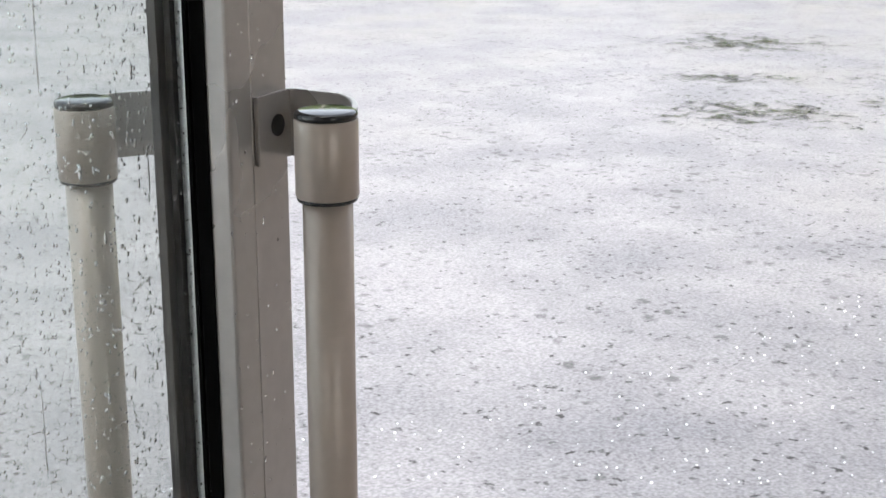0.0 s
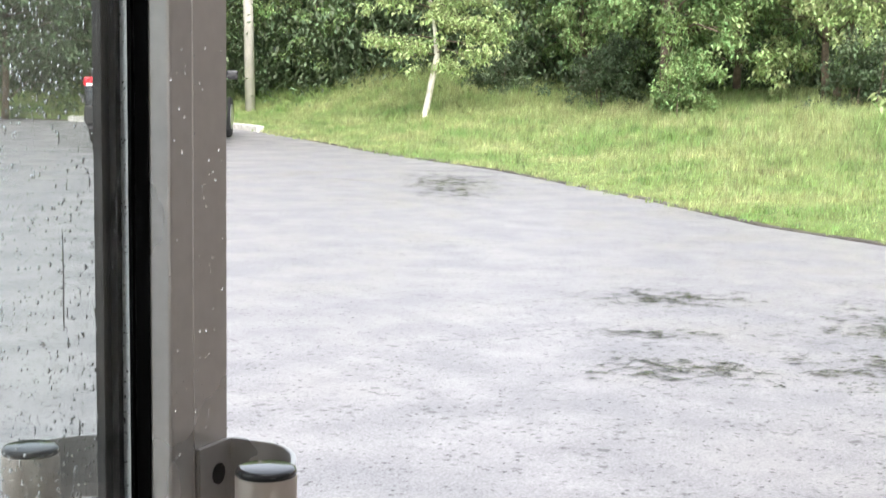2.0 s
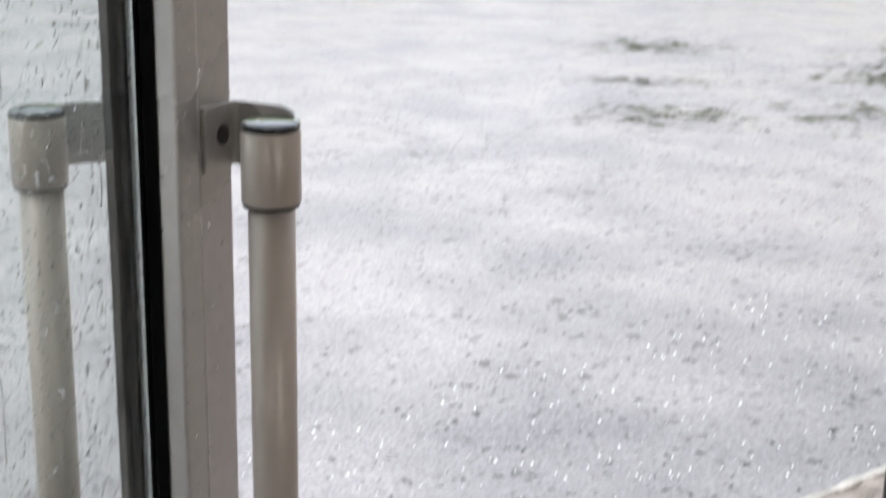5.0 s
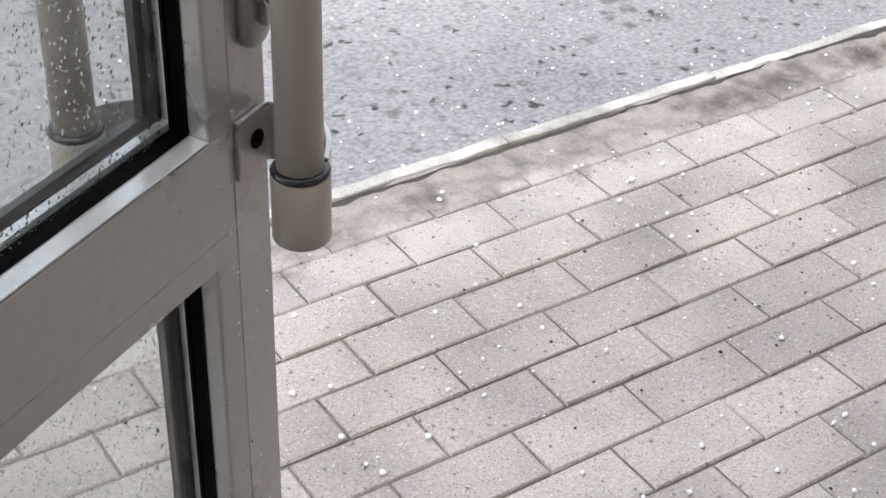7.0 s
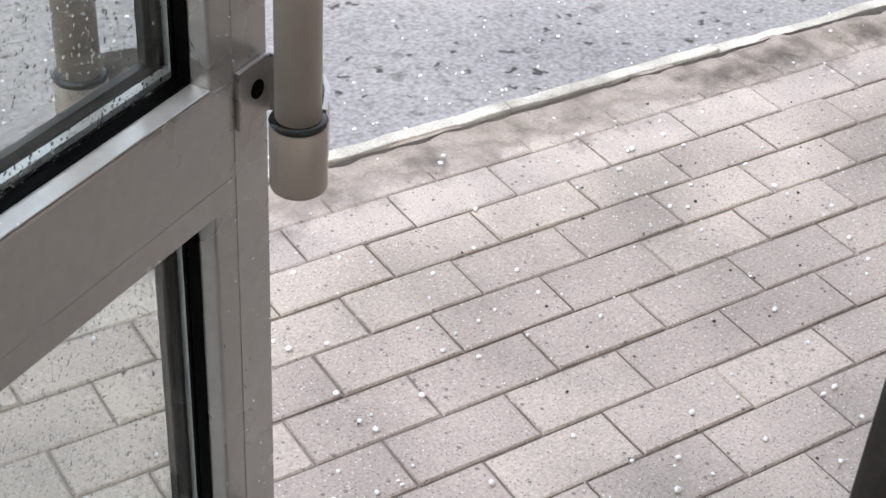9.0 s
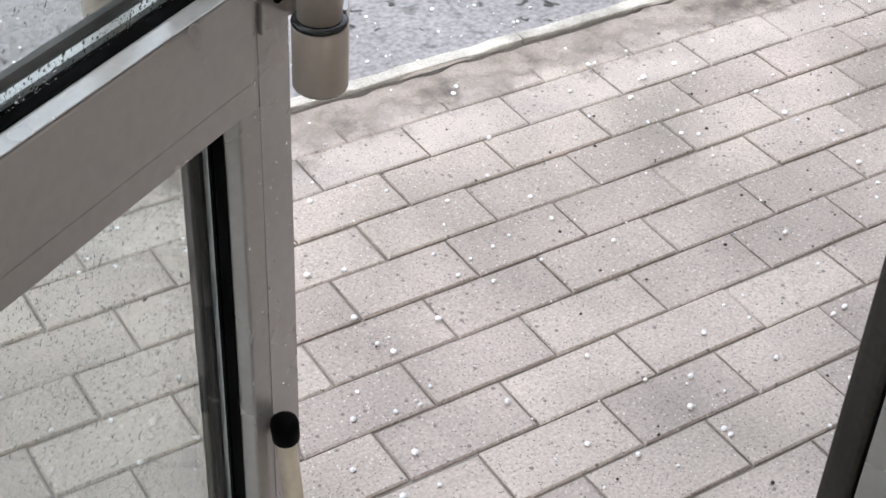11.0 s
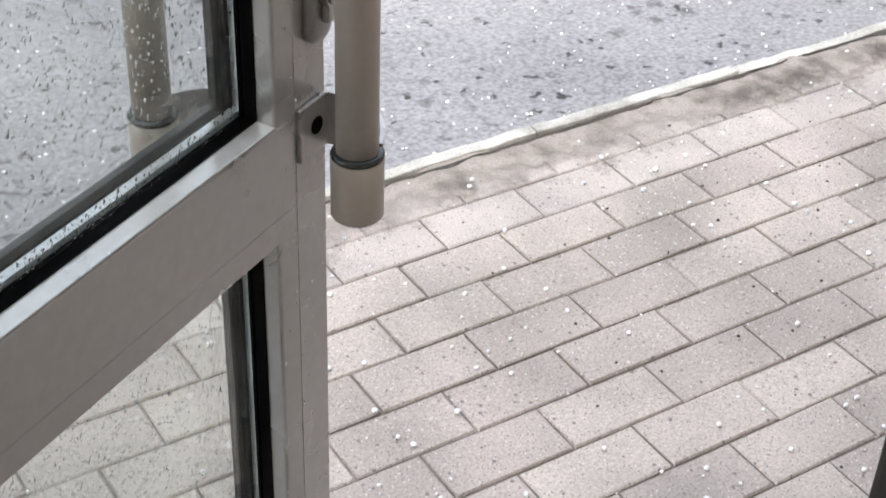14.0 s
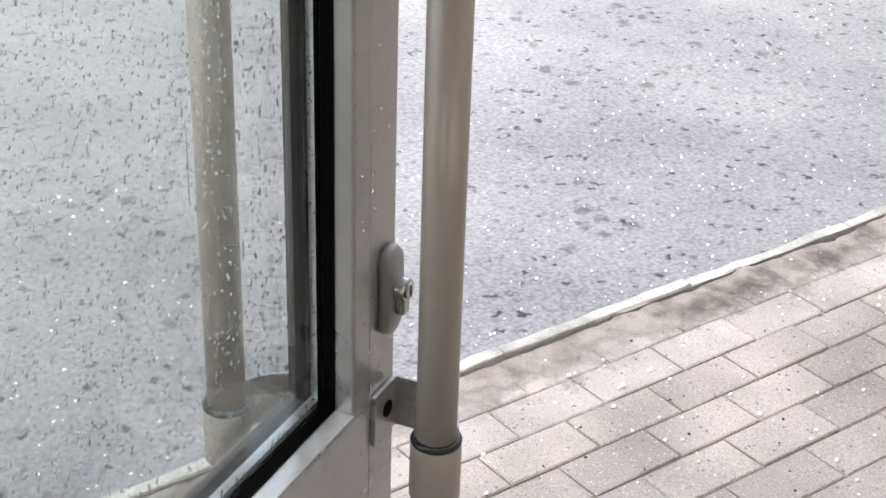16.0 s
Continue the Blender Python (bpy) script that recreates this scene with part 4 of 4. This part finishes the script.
# slender birch leaning over the lawn
birch = empty("birch_tree", pose(17.0, 23.0, 0.13))
bark_bm = tube_along([(0, 0, -0.1), (0.03, -0.02, 0.1), (0.24, -0.14, 1.42), (0.20, -0.12, 1.9), (0.05, -0.02, 2.9), (-0.12, 0.1, 4.2), (-0.2, 0.2, 6.2)], [0.075, 0.07, 0.058, 0.036, 0.028, 0.02, 0.01], 12)
part("trunk", bark_bm, BIRCH_BARK, birch, "whitish birch bark", True)
rs = np.random.default_rng(77)
twig_bm, ends = bmesh.new(), []
for q in range(46):
    h = 1.35 + 4.6 * (q + rs.random()) / 46
    b0 = Vector((0.22 - 0.09 * (h - 1.5), -0.13 + 0.07 * (h - 1.5), h))
    a, reach = rs.uniform(0, 6.28), (1.65 - 0.25 * (h - 1.5)) * rs.uniform(0.5, 1.0)
    tip = b0 + Vector((math.cos(a) * reach, math.sin(a) * reach, reach * rs.uniform(-0.25, 0.25)))
    tube_along([b0, b0.lerp(tip, 0.5) + Vector((0, 0, 0.1)), tip], [0.016, 0.01, 0.004], 5, twig_bm)
    for k in range(5):
        ends.append(b0.lerp(tip, rs.uniform(0.3, 1.1)) + Vector(rs.normal(0, 0.16, 3)))
part("branchwork", twig_bm, BARK, birch)
V, F = leaf_cloud(np.array([tuple(e_) for e_ in ends]), 0.10, 80, 0.105, rs)
raw("crown", V, F, LEAF_A, birch, "light green hanging leaves")
tagged(birch, "slender leaning birch with a whitish trunk on the lawn", "tree")

tree("maple_tree", 20.2, 19.3, 0.95, 6.5, 2.6, 0.9, 400, 80, 0.125, LEAF_B, BARK, "broad green tree with a brown forked trunk", 21, 0.13, (-0.02, 0.02), clump=0.8)
for i, (x, y, hh, rr, lf, lab) in enumerate((
    (17.9, 33.6, 8.6, 3.0, LEAF_B, "dense green tree behind the lamp pole"),
    (19.9, 31.2, 9.2, 3.1, LEAF_B, "tall leafy tree at the wood's edge"),
    (22.0, 28.4, 6.6, 2.6, LEAF_C, "dark leafy tree at the wood's edge"),
    (22.6, 24.3, 5.0, 2.6, LEAF_B, "dense bushy tree at the wood's edge"),
    (23.0, 20.0, 8.2, 2.8, LEAF_B, "tall green tree with drooping leaves"),
    (22.4, 16.9, 7.4, 2.7, LEAF_A, "light green tree with drooping leaves"),
    (23.6, 14.2, 7.6, 2.8, LEAF_B, "broad green tree above tall grass"),
    (24.5, 11.3, 7.2, 2.7, LEAF_B, "broad green tree beside the post"),
    (11.5, 31.5, 8.0, 2.8, LEAF_C, "dark tree beyond the yard"),
    (7.0, 36.5, 8.4, 3.0, LEAF_C, "dark tree beyond the yard"),
    (2.0, 42.0, 8.6, 3.2, LEAF_C, "dark tree beyond the yard"),
)):
    tree("leafy_tree", x, y, lawn_z(x, y), hh, rr, 0.6, 470, 80, 0.125, lf, BARK, lab, 100 + i, 0.085, (0, 0), 1 + i % 2, clump=0.8)
# most shrubs use the dark leaf colour to stand for understory shade
for i, (x, y, rr, hh, lf) in enumerate(((19.5, 18.2, 0.5, 0.95, LEAF_B), (20.4, 24.8, 0.9, 1.3, LEAF_C), (19.4, 30.5, 0.9, 1.3, LEAF_C), (20.6, 21.4, 0.8, 1.2, LEAF_C),
                                        (21.5, 15.6, 0.9, 1.5, LEAF_C), (18.2, 31.8, 0.8, 1.4, LEAF_C), (22.8, 12.6, 0.9, 1.4, LEAF_B))):
    tree("shrub", x, y, lawn_z(x, y), hh, rr, 0.05, 90, 80, 0.09, lf, BARK, "low leafy shrub at the wood's foot", 300 + i, 0.02, (0, 0), 4, "shrub", 0.3)
# bright sprig beside the post
tree("sapling", 15.35, 9.95, 0.2, 1.45, 0.3, 0.9, 12, 12, 0.15, LEAF_A, BARK, "young bright green sapling beside the post", 501, 0.012, (0, 0), 1, "sapling", 0.2)

# far wood behind, and its undergrowth; shade and skylight sit in the leaf colours
rs = np.random.default_rng(9)
cs = []
for k in range(4600):
    s = rs.uniform(0, 1)
    x, y = 33 * s + (1 - s) * 2 + rs.normal(0, 1.0), 12 * s + (1 - s) * 50 + rs.normal(0, 1.0)
    d = rs.uniform(0, 5)
    cs.append((x + 0.75 * d, y + 0.65 * d, 0.5 + rs.uniform(0, 1) ** 1.15 * (5.4 if 0.575 < s < 0.72 else 8.5)))
for k in range(2600):
    s = rs.uniform(0.25, 1)
    x, y = 33 * s + (1 - s) * 2 + rs.normal(0, 0.8), 12 * s + (1 - s) * 50 + rs.normal(0, 0.8)
    d = rs.uniform(2, 6)
    cs.append((x + 0.75 * d, y + 0.65 * d, 0.2 + rs.uniform(0, 3.2)))
V, F = leaf_cloud(np.array(cs), 0.6, 60, 0.17, rs)
# above 3.2 m leaves are coloured as lit, below as shaded
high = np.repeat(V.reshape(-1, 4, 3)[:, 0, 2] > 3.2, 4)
for nm, pick_, mat_, lab in (("far_wood", ~high, LEAF_C, "dense green wood behind the front trees, leaves darkened for shade"), ("far_treetops", high, LEAF_A, "green treetops of the wood behind, leaves paled for skylight")):
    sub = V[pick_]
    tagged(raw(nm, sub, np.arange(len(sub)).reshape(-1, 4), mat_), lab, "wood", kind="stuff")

# grass blades
rs = np.random.default_rng(12)
pool = [i for i, p in enumerate(EDGE_PTS) if -1 < p.y < 33 and p.x > 9]
N_ = 310000
idx = rs.choice(pool, N_)
dd = rs.random(N_) ** 1.25 * 15.5 + 0.02
E_ = np.array([tuple(p) for p in EDGE_PTS])
D_ = np.array([tuple(out_dir(i)) for i in range(len(EDGE_PTS))])
jit = rs.uniform(-0.3, 0.3, N_)
base = E_[idx] + D_[idx] * dd[:, None] + np.stack([-D_[idx][:, 1], D_[idx][:, 0]], 1) * jit[:, None]
hz = np.array([lawn_height(d, E_[i][1]) for d, i in zip(dd, idx)])
tuft = np.array([noise.noise(Vector((x * 0.9, y * 0.9, 0))) for x, y in base])
fine_tuft = np.array([noise.noise(Vector((x * 3.1, y * 3.1, 5))) for x, y in base])
hgt = (0.04 + 0.10 * rs.random(N_)) * (0.42 + 0.085 * np.minimum(dd, 11)) * (0.7 + 0.6 * rs.random(N_)) * (1 + 0.9 * np.clip(tuft, -0.5, 1)) * (1 + 1.3 * np.clip(fine_tuft, -0.4, 1))
wid = 0.003 + 0.006 * rs.random(N_)
az = rs.uniform(0, 2 * np.pi, N_)
ln = rs.normal(0.5, 0.45, N_) * hgt
la = rs.normal(0.3, 0.8, N_)
px, py = np.cos(az) * wid, np.sin(az) * wid
V = np.empty((N_, 3, 3))
V[:, 0] = np.stack([base[:, 0] - px, base[:, 1] - py, hz - 0.02], 1)
V[:, 1] = np.stack([base[:, 0] + px, base[:, 1] + py, hz - 0.02], 1)
V[:, 2] = np.stack([base[:, 0] + np.cos(la) * ln, base[:, 1] + np.sin(la) * ln, hz + hgt], 1)
tagged(raw("grass", V.reshape(-1, 3), np.arange(N_ * 3).reshape(-1, 3), GRASS), "wet bright green grass blades", "grass", kind="stuff")

# taller tufts towards the wood
rs = np.random.default_rng(14)
C_, B_ = 2600, 26
ci = rs.choice(pool, C_)
cd = 0.3 + rs.random(C_) ** 0.8 * 9.5
cx_ = E_[ci] + D_[ci] * cd[:, None] + rs.uniform(-0.3, 0.3, (C_, 2))
cz = np.array([lawn_height(d, E_[i][1]) for d, i in zip(cd, ci)])
tall_ = (0.09 + 0.022 * cd) * rs.uniform(0.6, 1.3, C_)
n_ = C_ * B_
root = np.repeat(cx_, B_, 0) + rs.normal(0, 0.05, (n_, 2))
hz2, hg2 = np.repeat(cz, B_), np.repeat(tall_, B_) * rs.uniform(0.55, 1.15, n_)
az2, bend = rs.uniform(0, 2 * np.pi, n_), rs.uniform(0.15, 0.7, n_) * hg2
way = rs.uniform(0, 2 * np.pi, n_)
wx, wy = np.cos(az2) * 0.006, np.sin(az2) * 0.006
V = np.empty((n_, 3, 3))
V[:, 0] = np.stack([root[:, 0] - wx, root[:, 1] - wy, hz2 - 0.02], 1)
V[:, 1] = np.stack([root[:, 0] + wx, root[:, 1] + wy, hz2 - 0.02], 1)
V[:, 2] = np.stack([root[:, 0] + np.cos(way) * bend, root[:, 1] + np.sin(way) * bend, hz2 + hg2], 1)
tagged(raw("grass_tufts", V.reshape(-1, 3), np.arange(n_ * 3).reshape(-1, 3), GRASS), "taller wet grass tufts on the lawn", "grass", kind="stuff")

# ---------------------------------------------------------------- pavement, last
pavement = part("pavement", box(-7, 9, -1.31, 0.222, -0.11, -0.006), JOINT)
tagged(pavement, "wet grey-pink concrete block pavement in running bond", "pavement", kind="structure")
L_, W_ = 0.2, 0.1


def paver_mesh(name, mat, length, seed):
    rr = random.Random(seed)
    g = 0.0019
    bm = box(g, length - g, g, W_ - g, -0.03, 0.0)
    top = [e for e in bm.edges if all(v.co.z > -0.001 for v in e.verts)]
    bmesh.ops.bevel(bm, geom=top, offset=0.0028, segments=1, affect="EDGES")
    for v in bm.verts:
        v.co.x += rr.uniform(-0.0007, 0.0007)
        v.co.y += rr.uniform(-0.0007, 0.0007)
        if v.co.z > -0.01:
            v.co.z += rr.uniform(-0.0006, 0.0003)
    me = bpy.data.meshes.new(name)
    bmesh.ops.recalc_face_normals(bm, faces=bm.faces)
    bm.to_mesh(me)
    bm.free()
    me.materials.append(mat)
    return me


kinds = [paver_mesh("paver", PAVER, L_, 40 + k) for k in range(6)]
pale = [paver_mesh("paver", PAVER_PALE, L_, 60 + k) for k in range(3)]
rr = random.Random(8)
rest_v, rest_f = [], []
count = 0
cells = []
for r in range(-2, 13):
    y0 = -W_ * (r + 1)
    for k in range(-36, 45):
        x0 = L_ * k + (L_ / 2 if r % 2 else 0.0)
        cells.append((x0, y0, r))
cells.sort(key=lambda c: abs(c[0] - 0.45) + 1.3 * abs(c[1] + 0.35))
for x0, y0, r in cells:
    if x0 < -6.9 or x0 > 8.7 or y0 < -1.305:
        continue
    me = (pale if r < 0 else kinds)[rr.randrange(3 if r < 0 else 6)]
    tilt = (rr.uniform(-0.5, 0.5), rr.uniform(-0.3, 0.3), rr.uniform(-0.35, 0.35))
    z = rr.uniform(-0.0018, 0.0012)
    if count < 298:
        ob = new("paver", me)
        ob.parent = pavement
        ob.matrix_basis = pose(x0, y0, z, *tilt)
        count += 1
    else:
        n0 = len(rest_v)
        m = pose(x0, y0, z, *tilt)
        rest_v += [tuple(m @ v.co) for v in me.vertices]
        rest_f += [[n0 + i for i in p.vertices] for p in me.polygons]
me = bpy.data.meshes.new("paver_field")
me.from_pydata(rest_v, [], rest_f)
me.materials.append(PAVER)
field = new("paver_field", me)
field.parent = pavement
tagged(field, kind="stuff")

# kerb stones, each a little out of line
kerb = empty("kerb", pose(0, 0, 0))
rr = random.Random(2)
xs = -6.06
while xs < 8.5:
    ln_ = 0.5
    off, up = rr.uniform(-0.006, 0.008), rr.uniform(-0.004, 0.004)
    bm = box(xs + 0.002, xs + ln_ - 0.002, 0.226 + off, 0.254 + off, -0.12, 0.006 + up, 0.005, 2)
    bmesh.ops.subdivide_edges(bm, edges=[e for e in bm.edges if abs(e.verts[0].co.x - e.verts[1].co.x) > 0.3], cuts=9)
    for v in bm.verts:
        k = noise.noise(Vector((v.co.x * 14, v.co.y * 9, v.co.z * 9 + 3)))
        v.co.y += 0.007 * k
        v.co.z += 0.003 * k if v.co.z > -0.02 else 0
    part("kerb_stone", bm, KERB, kerb)
    xs += ln_
tagged(kerb, "pale worn concrete kerb along the wet yard", "kerb", kind="structure")

# mud washed against the kerb
bm = bmesh.new()
G = {}
nx, ny = 260, 14
for i in range(nx + 1):
    x = -2.0 + 8.0 * i / nx
    width = 0.235
    for j in range(ny + 1):
        f = j / ny
        y = 0.226 - max(0.02, width) * f
        h = -0.012 * (j == 0) * (noise.noise(Vector((x * 6, 4, 0))) > -0.1) + 0.0035 + 0.002 * (1 - f) + 0.0025 * noise.noise(Vector((x * 25, y * 25, 0))) * (1 - f) ** 2
        G[i, j] = bm.verts.new((x, y, h))
for i in range(nx):
    for j in range(ny):
        bm.faces.new((G[i, j], G[i + 1, j], G[i + 1, j + 1], G[i, j + 1]))
tagged(part("mud", bm, DIRT, None, "", True), "wet brown mud washed along the kerb", "mud", kind="stuff")

# dark wet silt in the ragged corner under the kerb, also its painted shadow
bm = bmesh.new()
prev_ = None
for i in range(561):
    x = -1.4 + 0.01 * i
    w_ = 0.013 + 0.030 * noise.noise(Vector((x * 3.3, 7, 0))) + 0.014 * noise.noise(Vector((x * 19, 2, 0)))
    w_ = min(0.04, w_)
    if w_ < 0.002:
        prev_ = None
        continue
    row_ = [bm.verts.new((x, 0.2215, 0.0020)), bm.verts.new((x, 0.2185 - w_ * 0.4, 0.0085)), bm.verts.new((x, 0.2205 - w_, 0.0030))]
    if prev_:
        for k in range(2):
            bm.faces.new((prev_[k], row_[k], row_[k + 1], prev_[k + 1]))
    prev_ = row_
tagged(part("kerb_silt_shade", bm, MUD_SHADE, None, "", True), "dark wet silt and painted shade along the kerb", "silt", kind="stuff")

# hailstones and dark crumbs
ICO = bmesh.new()
bmesh.ops.create_icosphere(ICO, subdivisions=1, radius=1)
ICO_V = np.array([tuple(v.co) for v in ICO.verts])
ICO_F = np.array([[v.index for v in f.verts] for f in ICO.faces])
ICO.free()


def scatter(name, xy, z, r, flat, mat, label, cat, seed):
    rs = np.random.default_rng(seed)
    n_ = len(xy)
    sc = r[:, None] * rs.uniform(0.75, 1.2, (n_, 3)) * np.array([1, 1, flat])
    V = ICO_V[None] * sc[:, None]
    V = V + np.concatenate([xy, (z + sc[:, 2] * 0.85)[:, None]], 1)[:, None]
    F = ICO_F[None] + (np.arange(n_) * len(ICO_V))[:, None, None]
    return tagged(raw(name, V.reshape(-1, 3), F.reshape(-1, 3), mat, smooth=True), label, cat, kind="stuff")


rs = np.random.default_rng(33)
n1, n2 = 1700, 1050
xy1 = np.stack([rs.uniform(-1.2, 4.2, n1), rs.uniform(-1.25, 0.2, n1)], 1)
xy2 = np.stack([rs.uniform(-1.6, 5.0, n2), 0.29 + 1.15 * rs.random(n2) ** 1.5], 1)
r1 = np.where(np.arange(n1) < 850, 0.0026 + 0.0031 * rs.random(n1), 0.0009 + 0.0011 * rs.random(n1))
scatter("hailstones", np.concatenate([xy1, xy2]), np.concatenate([np.zeros(n1), np.full(n2, ZA)]), np.concatenate([r1, 0.0016 + 0.0030 * rs.random(n2) ** 1.3]), 0.85, HAIL,
        "small white hailstones scattered on pavement and asphalt", "hail", 1)
n3 = 900
xy3 = np.stack([rs.uniform(-1.0, 3.0, n3), rs.uniform(-0.9, 0.2, n3)], 1)
keep = rs.random(n3) < np.exp(-((xy3[:, 0] - 0.6) ** 2 + (xy3[:, 1] + 0.05) ** 2) / 0.3) * 0.8 + 0.12
xy3 = xy3[keep]
scatter("crumbs", xy3, np.zeros(len(xy3)), 0.0012 + 0.0024 * rs.random(len(xy3)) ** 2, 0.5, CRUMB, "dark wet crumbs of soil on the pavement", "debris", 2)
